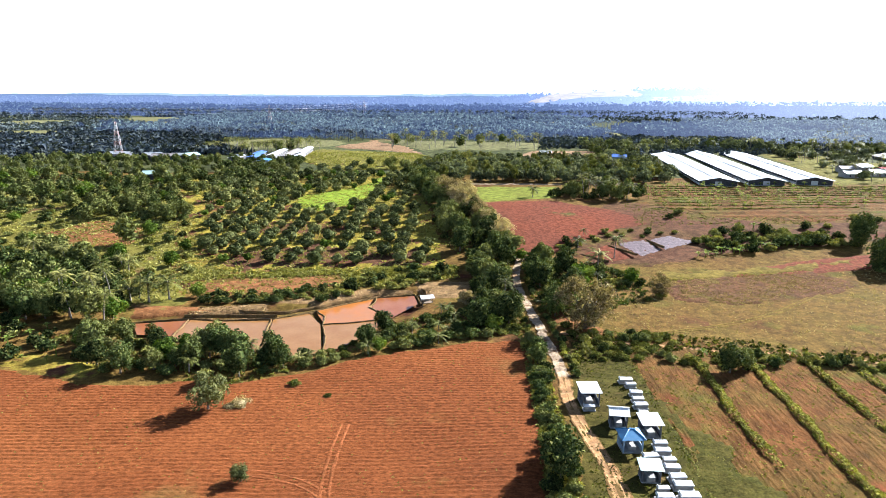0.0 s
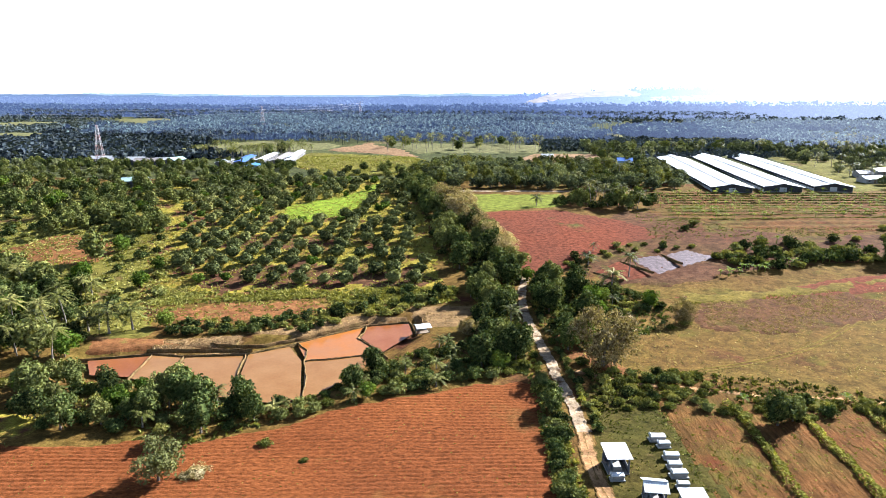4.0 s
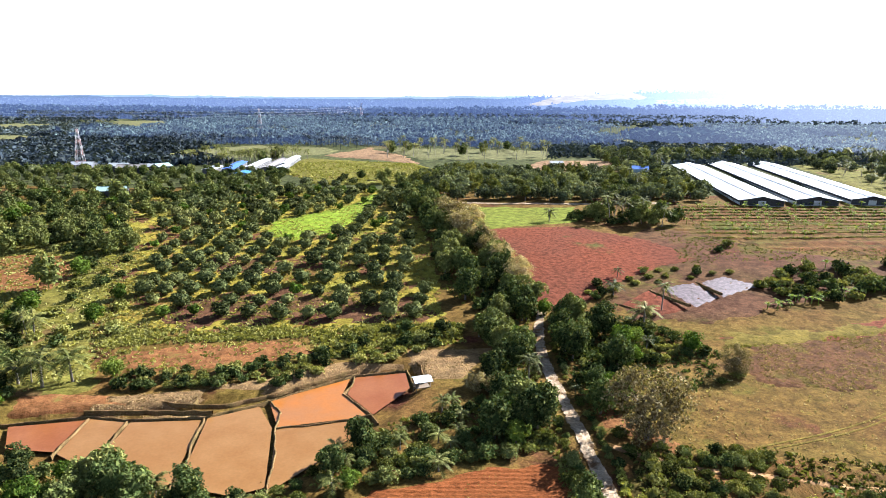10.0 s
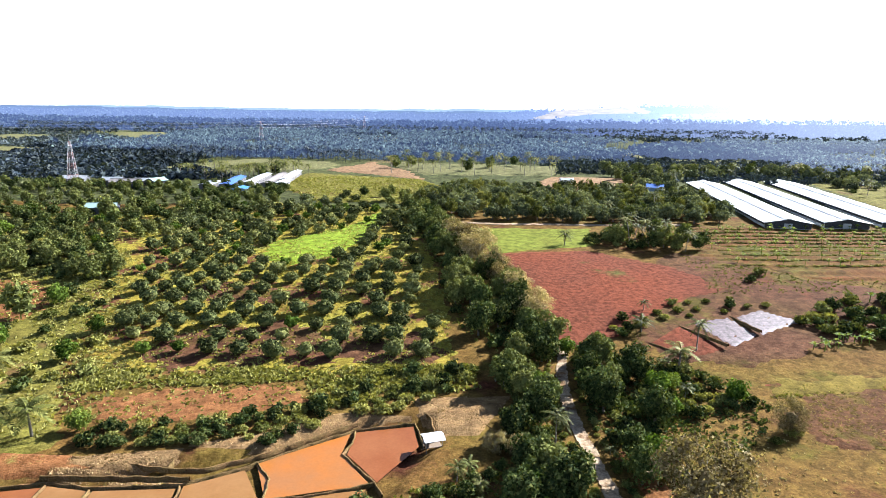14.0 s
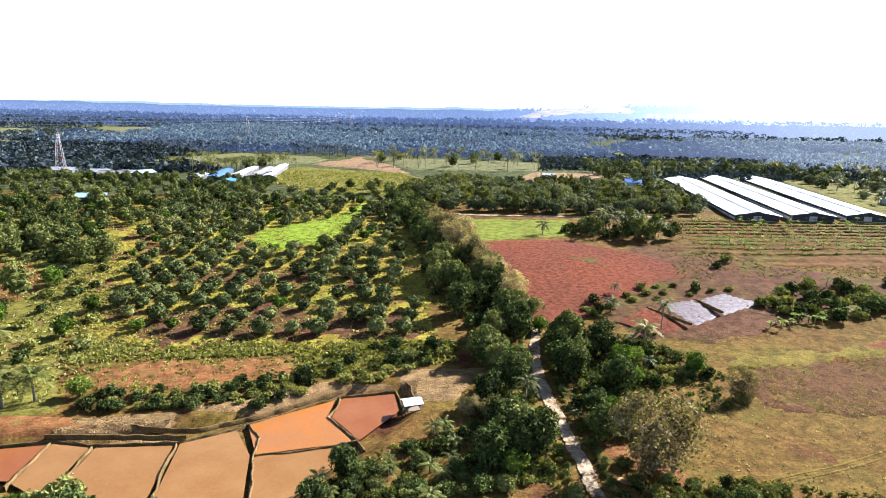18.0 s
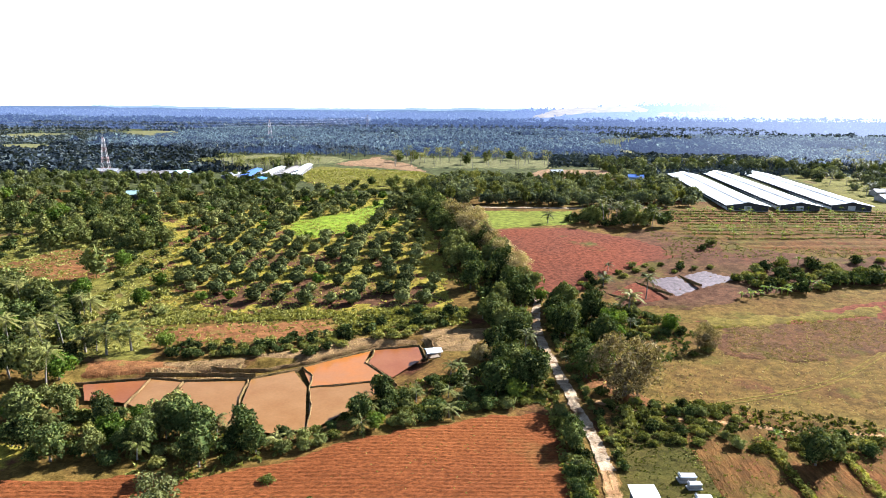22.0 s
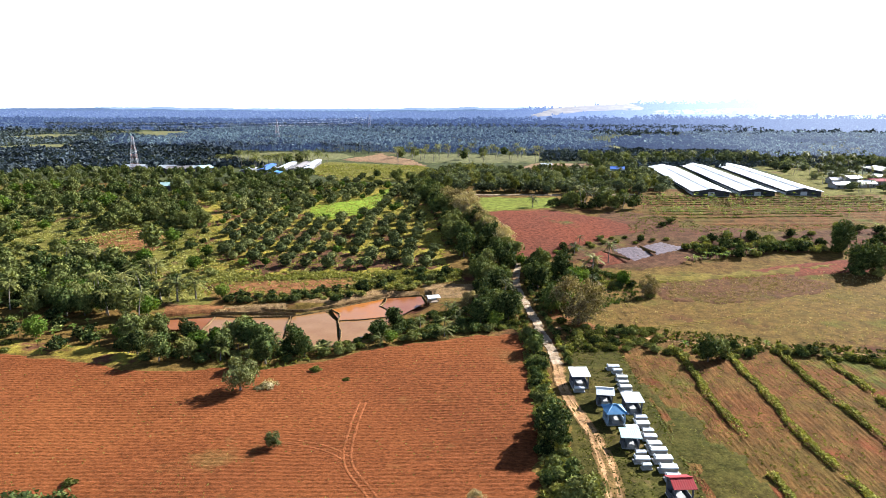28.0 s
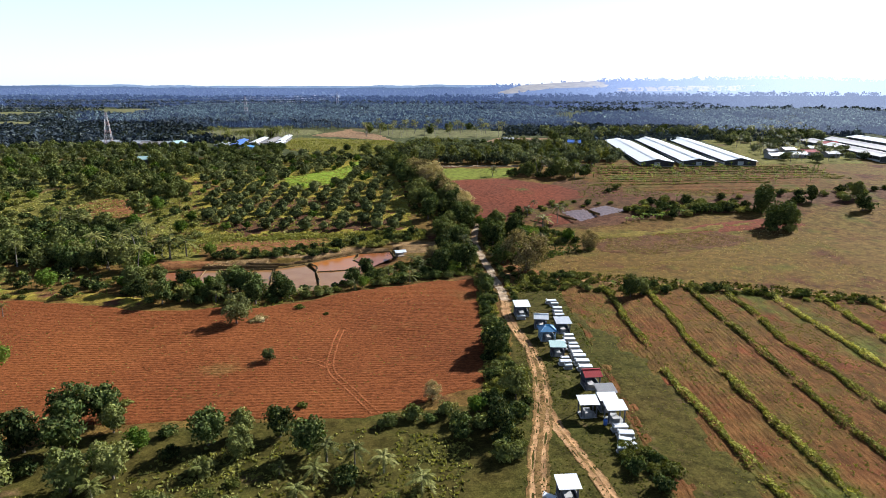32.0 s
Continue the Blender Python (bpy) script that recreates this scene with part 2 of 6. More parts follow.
M = {
    "pasture": ground_mat("pasture_grass", [(0.20, 0.088, 0.028), (0.24, 0.138, 0.032), (0.195, 0.148, 0.026)], [(0.075, 0.047, 0.015), (0.32, 0.20, 0.052)], patch=((0.135, 0.05, 0.026), 0.045, 0.57), patch2=((0.17, 0.14, 0.024), 0.07, 0.57), bump=0.7, fine_scale=0.9),
    "red_soil": ground_mat("red_ploughed_soil", [(0.43, 0.145, 0.040), (0.27, 0.082, 0.025), (0.170, 0.052, 0.019)], [(0.165, 0.052, 0.017), (0.330, 0.115, 0.039)], bump=0.5, big_scale=0.018, fine_scale=2.4, patch=((0.264, 0.132, 0.040), 0.05, 0.58), clumps=2.4, stretch=(0.35, 1.0, 1, 3)),
    "red_fallow": ground_mat("red_fallow_soil", [(0.32, 0.082, 0.036), (0.25, 0.075, 0.040), (0.17, 0.065, 0.038)], [(0.15, 0.055, 0.030), (0.30, 0.098, 0.05)], bump=0.4, big_scale=0.035, patch=((0.15, 0.135, 0.035), 0.06, 0.60), clumps=0.9),
    "dark_fallow": ground_mat("purple_brown_fallow_soil", [(0.19, 0.075, 0.045), (0.17, 0.08, 0.042), (0.18, 0.11, 0.038)], [(0.08, 0.042, 0.025), (0.25, 0.12, 0.055)], bump=0.6, big_scale=0.05, patch=((0.17, 0.13, 0.028), 0.06, 0.56), patch2=((0.19, 0.06, 0.03), 0.045, 0.60)),
    "crop": ground_mat("weedy_crop_soil", [(0.28, 0.092, 0.035), (0.22, 0.105, 0.03), (0.15, 0.13, 0.026)], [(0.09, 0.045, 0.015), (0.30, 0.145, 0.045)], bump=0.7, fine_scale=1.6, stretch=(1.8, 0.3, 1), patch=((0.16, 0.155, 0.028), 0.04, 0.55), patch2=((0.24, 0.075, 0.03), 0.07, 0.58)),
    "orchard": ground_mat("orchard_grass", [(0.34, 0.21, 0.036), (0.44, 0.34, 0.042), (0.32, 0.35, 0.04)], [(0.17, 0.11, 0.026), (0.56, 0.45, 0.07)], bump=0.6, big_scale=0.05, patch=((0.19, 0.08, 0.04), 0.09, 0.52)),
    "meadow": ground_mat("green_meadow", [(0.18, 0.14, 0.03), (0.25, 0.22, 0.036), (0.18, 0.21, 0.03)], [(0.10, 0.085, 0.02), (0.38, 0.33, 0.075)], bump=0.6, patch=((0.22, 0.13, 0.05), 0.06, 0.56)),
    "bright": ground_mat("bright_young_grass", [(0.25, 0.32, 0.02), (0.30, 0.40, 0.03), (0.24, 0.34, 0.03)], [(0.22, 0.30, 0.02), (0.36, 0.42, 0.05)], bump=0.4),
    "strip": ground_mat("green_grass_strip", [(0.24, 0.24, 0.035), (0.25, 0.29, 0.036), (0.22, 0.24, 0.034)], [(0.14, 0.15, 0.025), (0.33, 0.33, 0.055)], bump=0.4),
    "pale_clay": ground_mat("pale_bare_field_soil", [(0.44, 0.27, 0.15), (0.38, 0.22, 0.12), (0.32, 0.20, 0.10)], [(0.30, 0.18, 0.09), (0.48, 0.32, 0.18)], bump=0.4),
    "lawn": ground_mat("mown_lawn", [(0.12, 0.075, 0.02), (0.105, 0.086, 0.018), (0.08, 0.09, 0.016)], [(0.035, 0.032, 0.009), (0.17, 0.14, 0.03)], bump=0.4, patch=((0.24, 0.14, 0.07), 0.09, 0.62)),
    "clay": ground_mat("bare_clay", [(0.40, 0.17, 0.06), (0.32, 0.12, 0.042), (0.24, 0.10, 0.036)], [(0.20, 0.09, 0.03), (0.44, 0.22, 0.09)], bump=0.7, big_scale=0.16, patch=((0.20, 0.16, 0.04), 0.2, 0.57)),
    "straw": ground_mat("rice_stubble", [(0.44, 0.27, 0.12), (0.38, 0.22, 0.09), (0.33, 0.21, 0.09)], [(0.26, 0.15, 0.06), (0.50, 0.33, 0.16)], bump=0.8, fine_scale=3.0),
    "track": ground_mat("dirt_track", [(0.56, 0.28, 0.10), (0.66, 0.39, 0.18), (0.50, 0.24, 0.085)], [(0.44, 0.22, 0.09), (0.70, 0.43, 0.22)], bump=0.4, big_scale=0.3, fine_scale=0.7, clumps=0.2),
    "worn": ground_mat("worn_track_grass", [(0.40, 0.20, 0.075), (0.28, 0.16, 0.05), (0.16, 0.14, 0.03)], [(0.16, 0.11, 0.035), (0.42, 0.24, 0.10)], bump=0.4, big_scale=0.3),
    "scuff": ground_mat("scuffed_soil", [(0.42, 0.14, 0.045), (0.36, 0.12, 0.04), (0.32, 0.10, 0.035)], [(0.28, 0.09, 0.03), (0.46, 0.17, 0.06)], bump=0.5, big_scale=0.2),
    "gravel": ground_mat("pale_gravel_road", [(0.60, 0.42, 0.24), (0.66, 0.50, 0.33), (0.50, 0.31, 0.16)], [(0.38, 0.25, 0.14), (0.78, 0.60, 0.42)], bump=0.5, big_scale=0.25, patch=((0.30, 0.17, 0.08), 0.3, 0.52)),
    "bund": ground_mat("earth_bund", [(0.36, 0.20, 0.09), (0.28, 0.18, 0.065), (0.20, 0.16, 0.045)], [(0.16, 0.10, 0.045), (0.42, 0.26, 0.12)], bump=0.7, big_scale=0.3, fine_scale=3),
    "redweed": ground_mat("tall_reddish_grass", [(0.20, 0.08, 0.035), (0.17, 0.075, 0.034), (0.13, 0.07, 0.03)], [(0.06, 0.03, 0.015), (0.32, 0.16, 0.075)], bump=0.9, fine_scale=1.1, patch=((0.16, 0.12, 0.024), 0.08, 0.58)),
    "yellowgrass": ground_mat("yellow_grass_strip", [(0.25, 0.165, 0.034), (0.28, 0.20, 0.038), (0.22, 0.17, 0.03)], [(0.11, 0.08, 0.02), (0.38, 0.28, 0.06)], bump=0.7),
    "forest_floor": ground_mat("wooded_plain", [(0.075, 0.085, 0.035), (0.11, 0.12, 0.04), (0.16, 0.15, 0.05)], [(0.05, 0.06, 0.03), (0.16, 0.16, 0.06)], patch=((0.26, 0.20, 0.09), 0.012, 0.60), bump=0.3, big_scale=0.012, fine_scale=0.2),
    "palegrass": ground_mat("pale_far_grass", [(0.22, 0.22, 0.08), (0.27, 0.24, 0.10), (0.19, 0.21, 0.07)], [(0.13, 0.13, 0.06), (0.33, 0.31, 0.14)], bump=0.2, big_scale=0.02, fine_scale=0.3),
}
M["mango"] = leaf_mat("mango_leaves", (0.028, 0.042, 0.016), (0.118, 0.138, 0.046), (0.30, 0.29, 0.09), 0.1, spread=0.45)
M["broad"] = leaf_mat("broadleaf_foliage", (0.020, 0.036, 0.013), (0.098, 0.132, 0.036), (0.27, 0.26, 0.075), 0.13)
M["lush"] = leaf_mat("bright_green_foliage", (0.045, 0.085, 0.012), (0.11, 0.18, 0.022), (0.23, 0.27, 0.045), 0.2)
M["brown_leaf"] = leaf_mat("dry_brown_foliage", (0.17, 0.125, 0.06), (0.37, 0.29, 0.14), (0.58, 0.46, 0.26), 0.25)
M["olive"] = leaf_mat("olive_scrub", (0.045, 0.055, 0.012), (0.15, 0.165, 0.036), (0.34, 0.31, 0.085), 0.2)
M["grey_scrub"] = leaf_mat("grey_green_foliage", (0.035, 0.045, 0.018), (0.12, 0.135, 0.045), (0.26, 0.25, 0.09), 0.15)
# belt leaves are lightened and blued, with haze put into their colour
M["belt"] = leaf_mat("tree_belt_leaves", (0.04, 0.055, 0.036), (0.155, 0.175, 0.085), (0.34, 0.34, 0.15), 0.15, spread=0.45)
M["pale_weed"] = leaf_mat("pale_grass_and_weeds", (0.12, 0.12, 0.028), (0.28, 0.265, 0.07), (0.42, 0.38, 0.14), 0.3, scale=0.15)
M["red_weed"] = leaf_mat("dry_reddish_weeds", (0.12, 0.055, 0.028), (0.24, 0.12, 0.055), (0.36, 0.21, 0.09), 0.2)
M["straw_leaf"] = leaf_mat("cut_rice_straw", (0.28, 0.18, 0.08), (0.50, 0.34, 0.17), (0.70, 0.50, 0.28), 0.15)
M["palm"] = leaf_mat("coconut_fronds", (0.05, 0.065, 0.015), (0.14, 0.15, 0.032), (0.32, 0.29, 0.09), 0.2, rough=0.6, gloss=0.04)
M["banana"] = leaf_mat("banana_leaves", (0.11, 0.16, 0.03), (0.22, 0.29, 0.05), (0.34, 0.36, 0.10), 0.35, rough=0.7, gloss=0.04)
M["hedge"] = leaf_mat("hedgerow_foliage", (0.13, 0.135, 0.025), (0.37, 0.36, 0.06), (0.60, 0.54, 0.15), 0.3, scale=0.8)
# the blue in these two leaf colours imitates haze over the distance
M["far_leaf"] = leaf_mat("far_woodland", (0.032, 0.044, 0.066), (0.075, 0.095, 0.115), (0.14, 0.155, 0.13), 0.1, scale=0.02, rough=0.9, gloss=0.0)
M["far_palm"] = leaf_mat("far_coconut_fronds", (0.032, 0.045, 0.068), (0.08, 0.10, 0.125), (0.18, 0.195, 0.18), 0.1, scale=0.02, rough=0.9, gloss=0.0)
M["bark"] = plain_mat("tree_bark", (0.16, 0.12, 0.085), 0.9, wear=(0.28, 0.24, 0.2), amount=0.7, bump=0.5)
M["palm_bark"] = plain_mat("palm_bark", (0.26, 0.22, 0.17), 0.9, wear=(0.15, 0.12, 0.09), amount=0.7, bump=0.5)
M["white_roof"] = plain_mat("white_sheet_roof", (0.80, 0.80, 0.79), 0.45, wear=(0.55, 0.50, 0.43), amount=0.35)
M["zinc_roof"] = plain_mat("weathered_zinc_roof", (0.62, 0.63, 0.64), 0.4, 0.35, wear=(0.36, 0.30, 0.25), amount=0.45)
M["blue_roof"] = plain_mat("blue_sheet_roof", (0.05, 0.21, 0.42), 0.4, wear=(0.2, 0.32, 0.42), amount=0.4)
M["deep_blue"] = plain_mat("deep_blue_sheet_roof", (0.06, 0.16, 0.55), 0.4, wear=(0.2, 0.3, 0.55), amount=0.3)
M["red_roof"] = plain_mat("red_sheet_roof", (0.32, 0.008, 0.008), 0.95, wear=(0.2, 0.06, 0.05), amount=0.4)
M["green_roof"] = plain_mat("pale_green_roof", (0.38, 0.52, 0.47), 0.5, wear=(0.5, 0.5, 0.45), amount=0.4)
M["grey_roof"] = plain_mat("dark_grey_roof", (0.13, 0.12, 0.12), 0.7, wear=(0.22, 0.2, 0.18), amount=0.5)
M["plaster"] = plain_mat("white_painted_plaster", (0.74, 0.73, 0.70), 0.8, wear=(0.42, 0.40, 0.36), amount=0.45, scale=1.2)
M["blue_wall"] = plain_mat("pale_blue_plaster", (0.35, 0.47, 0.60), 0.8, wear=(0.45, 0.42, 0.4), amount=0.4)
M["concrete"] = plain_mat("raw_concrete", (0.38, 0.36, 0.33), 0.9, wear=(0.2, 0.19, 0.17), amount=0.6)
M["tile"] = plain_mat("glazed_white_tile", (0.78, 0.79, 0.80), 0.3, wear=(0.6, 0.6, 0.58), amount=0.3)
M["dark"] = plain_mat("dark_opening", (0.03, 0.03, 0.032), 0.8, amount=0.1)
M["steel"] = plain_mat("galvanised_steel", (0.34, 0.33, 0.33), 0.5, 0.4, wear=(0.4, 0.32, 0.26), amount=0.3)
M["red_paint"] = plain_mat("red_tower_paint", (0.34, 0.14, 0.10), 0.5, wear=(0.4, 0.3, 0.25), amount=0.4)
M["wood"] = plain_mat("old_timber", (0.22, 0.15, 0.09), 0.85, wear=(0.3, 0.26, 0.21), amount=0.5)


def water_mat(name, silt, silt2, rough, gloss=0.4, grain=0.16, fleck=(0.88, 1.08)):
    m, n, l, p = shader(name)
    co = n.new("ShaderNodeNewGeometry").outputs["Position"]
    col = ramp_of(n, l, noise_of(n, l, co, grain, 5, 0.6), [(0.35, silt), (0.65, silt2)])
    l.new(mixed(n, l, col, ramp_of(n, l, noise_of(n, l, co, 2.5, 5, 0.7), [(0.3, (fleck[0],) * 3), (0.7, (fleck[1],) * 3)]), 0.8, "MULTIPLY"), p.inputs["Base Color"])
    p.inputs["Roughness"].default_value, p.inputs["IOR"].default_value = rough, 1.33
    p.inputs["Specular IOR Level"].default_value = gloss
    bp = n.new("ShaderNodeBump")
    bp.inputs["Strength"].default_value, bp.inputs["Distance"].default_value = 0.04, 0.05
    l.new(noise_of(n, l, co, 3.0, 3), bp.inputs["Height"])
    l.new(bp.outputs[0], p.inputs["Normal"])
    return m


M["mud_water"] = water_mat("silty_brown_water", (0.158, 0.073, 0.021), (0.184, 0.093, 0.031), 0.14, 0.3)
M["orange_water"] = water_mat("orange_muddy_water", (0.25, 0.086, 0.014), (0.206, 0.086, 0.027), 0.15)
M["red_water"] = water_mat("red_clay_water", (0.146, 0.047, 0.014), (0.172, 0.062, 0.02), 0.2, 0.3)
M["pale_paddy"] = water_mat("shallow_paddy_water", (0.04, 0.025, 0.022), (0.125, 0.085, 0.09), 0.5, 0.25, 1.0, (0.35, 1.6))


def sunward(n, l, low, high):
    """Strength of the painted haze glow: it grows from west to east, towards the sun."""
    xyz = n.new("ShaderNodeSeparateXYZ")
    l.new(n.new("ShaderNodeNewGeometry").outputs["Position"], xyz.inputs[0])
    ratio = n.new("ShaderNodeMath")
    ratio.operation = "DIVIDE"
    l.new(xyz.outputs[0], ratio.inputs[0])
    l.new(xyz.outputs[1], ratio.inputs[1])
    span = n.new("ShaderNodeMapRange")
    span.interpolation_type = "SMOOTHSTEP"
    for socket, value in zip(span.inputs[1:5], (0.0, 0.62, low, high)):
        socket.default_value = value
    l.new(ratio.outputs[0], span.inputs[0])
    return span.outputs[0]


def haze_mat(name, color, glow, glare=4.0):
    """Far wooded ridges; their emission imitates the haze in front of them."""
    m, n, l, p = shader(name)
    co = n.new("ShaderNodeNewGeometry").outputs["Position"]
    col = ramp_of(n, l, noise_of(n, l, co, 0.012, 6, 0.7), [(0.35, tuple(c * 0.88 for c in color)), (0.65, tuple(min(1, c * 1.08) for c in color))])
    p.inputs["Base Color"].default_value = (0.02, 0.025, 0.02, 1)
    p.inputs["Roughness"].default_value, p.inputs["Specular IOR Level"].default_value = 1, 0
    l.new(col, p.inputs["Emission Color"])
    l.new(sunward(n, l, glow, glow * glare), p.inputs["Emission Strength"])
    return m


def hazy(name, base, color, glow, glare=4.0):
    """The plain beyond the last houses; its emission imitates haze, nothing there gives off light."""
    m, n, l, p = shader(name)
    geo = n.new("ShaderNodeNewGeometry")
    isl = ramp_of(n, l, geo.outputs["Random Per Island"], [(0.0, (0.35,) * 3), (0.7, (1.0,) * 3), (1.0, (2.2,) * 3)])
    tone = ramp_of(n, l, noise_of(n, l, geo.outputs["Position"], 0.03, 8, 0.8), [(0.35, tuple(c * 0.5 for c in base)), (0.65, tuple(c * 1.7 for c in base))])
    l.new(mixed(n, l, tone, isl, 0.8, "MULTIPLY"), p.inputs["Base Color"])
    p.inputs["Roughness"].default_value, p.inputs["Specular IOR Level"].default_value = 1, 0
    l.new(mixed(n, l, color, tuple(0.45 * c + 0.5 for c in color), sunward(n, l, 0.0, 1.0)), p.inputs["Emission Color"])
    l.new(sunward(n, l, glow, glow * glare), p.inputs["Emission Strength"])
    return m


# emission stands in for haze; haze_near serves groves from about 500 m on
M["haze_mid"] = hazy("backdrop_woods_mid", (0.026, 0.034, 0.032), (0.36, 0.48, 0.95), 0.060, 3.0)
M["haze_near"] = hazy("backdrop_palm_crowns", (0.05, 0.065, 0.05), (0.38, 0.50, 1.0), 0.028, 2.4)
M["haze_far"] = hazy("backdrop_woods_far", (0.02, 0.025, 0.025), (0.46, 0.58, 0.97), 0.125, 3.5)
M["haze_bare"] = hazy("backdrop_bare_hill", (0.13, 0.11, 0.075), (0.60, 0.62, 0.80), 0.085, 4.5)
# stained plaster whose dark grey is shade put into the colour
M["shaded_wall"] = plain_mat("stained_grey_plaster", (0.12, 0.12, 0.14), 0.85, wear=(0.07, 0.065, 0.06), amount=0.6)
M["dull_roof"] = plain_mat("dusty_brown_roof", (0.30, 0.26, 0.24), 0.7, wear=(0.18, 0.13, 0.10), amount=0.6)

# ---- tools for shapes ----
RNG = np.random.default_rng(7)


def mesh_of(name, verts, faces, material, smooth=False):
    me = bpy.data.meshes.new(name)
    me.from_pydata([tuple(v) for v in verts], [], faces)
    me.materials.append(material)
    if smooth:
        me.polygons.foreach_set("use_smooth", [True] * len(me.polygons))
    me.update()
    return me


def quads_mesh(name, quads, material):
    """A mesh of loose quads or triangles, from an array of n x 4 x 3 or n x 3 x 3, quickly."""
    n, k = len(quads), np.shape(quads)[1]
    me = bpy.data.meshes.new(name)
    me.vertices.add(k * n)
    me.vertices.foreach_set("co", np.asarray(quads, np.float32).ravel())
    me.loops.add(k * n)
    me.loops.foreach_set("vertex_index", np.arange(k * n, dtype=np.int32))
    me.polygons.add(n)
    me.polygons.foreach_set("loop_start", np.arange(0, k * n, k, dtype=np.int32))
    me.materials.append(material)
    me.update(calc_edges=True)
    return me


def thing(name, label, category, place=(0, 0, 0), turn=0.0, group="", kind=""):
    ob = new(name)
    ob.empty_display_size = 0.2
    ob.matrix_world = pose(*place, 0, 0, turn)
    return tagged(ob, label, category, group, kind)


def part(name, data, parent, label=""):
    """One mesh object under a thing or under a part."""
    ob = new(name, data)
    ob.parent = parent
    return tagged(ob, label)


def box(x0, y0, z0, x1, y1, z1):
    v = [(x, y, z) for z in (z0, z1) for x, y in ((x0, y0), (x1, y0), (x1, y1), (x0, y1))]
    f = [(0, 3, 2, 1), (4, 5, 6, 7), (0, 1, 5, 4), (1, 2, 6, 5), (2, 3, 7, 6), (3, 0, 4, 7)]
    return v, f


def solid(name, boxes, material, bevel=0.0):
    bm = bmesh.new()
    for b in boxes:
        v, f = box(*b)
        vs = [bm.verts.new(p) for p in v]
        for q in f:
            bm.faces.new([vs[i] for i in q])
    if bevel:
        bmesh.ops.bevel(bm, geom=bm.edges[:], offset=bevel, segments=1, affect="EDGES")
    me = bpy.data.meshes.new(name)
    bm.to_mesh(me)
    bm.free()
    me.materials.append(material)
    return me


def tube(points, radii, sides=7):
    """Verts and faces of a tapered tube along points, with its end closed."""
    verts, faces = [], []
    pts = [Vector(p) for p in points]
    for i, (p, r) in enumerate(zip(pts, radii)):
        way = (pts[min(i + 1, len(pts) - 1)] - pts[max(i - 1, 0)]).normalized()
        a = way.orthogonal().normalized()
        b = way.cross(a)
        for k in range(sides):
            t = 2 * math.pi * k / sides
            verts.append(p + (a * math.cos(t) + b * math.sin(t)) * r)
    for i in range(len(pts) - 1):
        for k in range(sides):
            q, s = i * sides + k, i * sides + (k + 1) % sides
            faces.append((q, s, s + sides, q + sides))
    faces.append(tuple(range((len(pts) - 1) * sides, len(pts) * sides)))
    return verts, faces


def tubes(name, runs, material, sides=7):
    verts, faces = [], []
    for points, radii in runs:
        v, f = tube(points, radii, sides)
        faces += [tuple(i + len(verts) for i in q) for q in f]
        verts += v
    return mesh_of(name, verts, faces, material, True)


# ---- the lie of the land ----
def smooth(a, b, v):
    t = np.clip((np.asarray(v, float) - a) / (b - a), 0, 1)
    return t * t * (3 - 2 * t)


def outside(poly, x, y):
    """Signed distance to a polygon's edge, negative within."""
    x, y = np.asarray(x, float), np.asarray(y, float)
    best, odd = np.full(x.shape, 1e9), np.zeros(x.shape, bool)
    for (ax, ay), (bx, by) in zip(poly, poly[1:] + poly[:1]):
        dx, dy = bx - ax, by - ay
        t = np.clip(((x - ax) * dx + (y - ay) * dy) / (dx * dx + dy * dy), 0, 1)
        best = np.minimum(best, np.hypot(x - ax - t * dx, y - ay - t * dy))
        cross = (ay > y) != (by > y)
        odd ^= cross & (x < ax + (y - ay) * dx / (dy if dy else 1e-9))
    return np.where(odd, -best, best)


def wobble(x, y, size):
    """Uneven drift between -1 and 1, with features of about that many metres."""
    x, y = np.asarray(x, float) / size, np.asarray(y, float) / size
    return (np.sin(2.1 * x + 1.3 * y + 1) + np.sin(1.7 * y - 2.6 * x + 2.3) + np.sin(4.3 * x + 3.9 * y) * 0.5 + np.sin(5.1 * y - 3.2 * x + 0.7) * 0.5) / 3


BASIN = [(-70, 137), (-57, 139.5), (-31, 146), (-17, 158), (-6, 160), (-4.5, 152), (-11, 138), (-17, 127), (-24, 119), (-37, 119), (-50, 123), (-70, 128)]
WATER = -0.95


def height(x, y):
    x, y = np.asarray(x, float), np.asarray(y, float)
    z = 7 * smooth(165, 265, y) + 2 * smooth(265, 420, y) + 8 * smooth(600, 3500, y)
    z = z + 0.22 * wobble(x, y, 19) * smooth(0, 6, outside(BASIN, x, y))
    z = z - 1.5 * smooth(2.0, -0.5, outside(BASIN, x, y))
    z = z + 62 * np.exp(-(((x - 1350) / 700) ** 2) - (((y - 2500) / 600) ** 2)) + 30 * np.exp(-(((x - 520) / 420) ** 2) - (((y - 2300) / 420) ** 2))
    return z


def up(x, y, lift=0.0):
    return float(height(float(x), float(y))) + lift


def spread(low, high, start, stop, step, grow=1.13):
    """Even lines between start and stop, ever wider apart out to low and high."""
    mid = list(np.arange(start, stop + step / 2, step))
    d, v = step, start
    while v > low:
        d *= grow
        v -= d
        mid.insert(0, max(v, low))
    d, v = step, mid[-1]
    while v < high:
        d *= grow
        v += d
        mid.append(min(v, high))
    return np.array(mid)


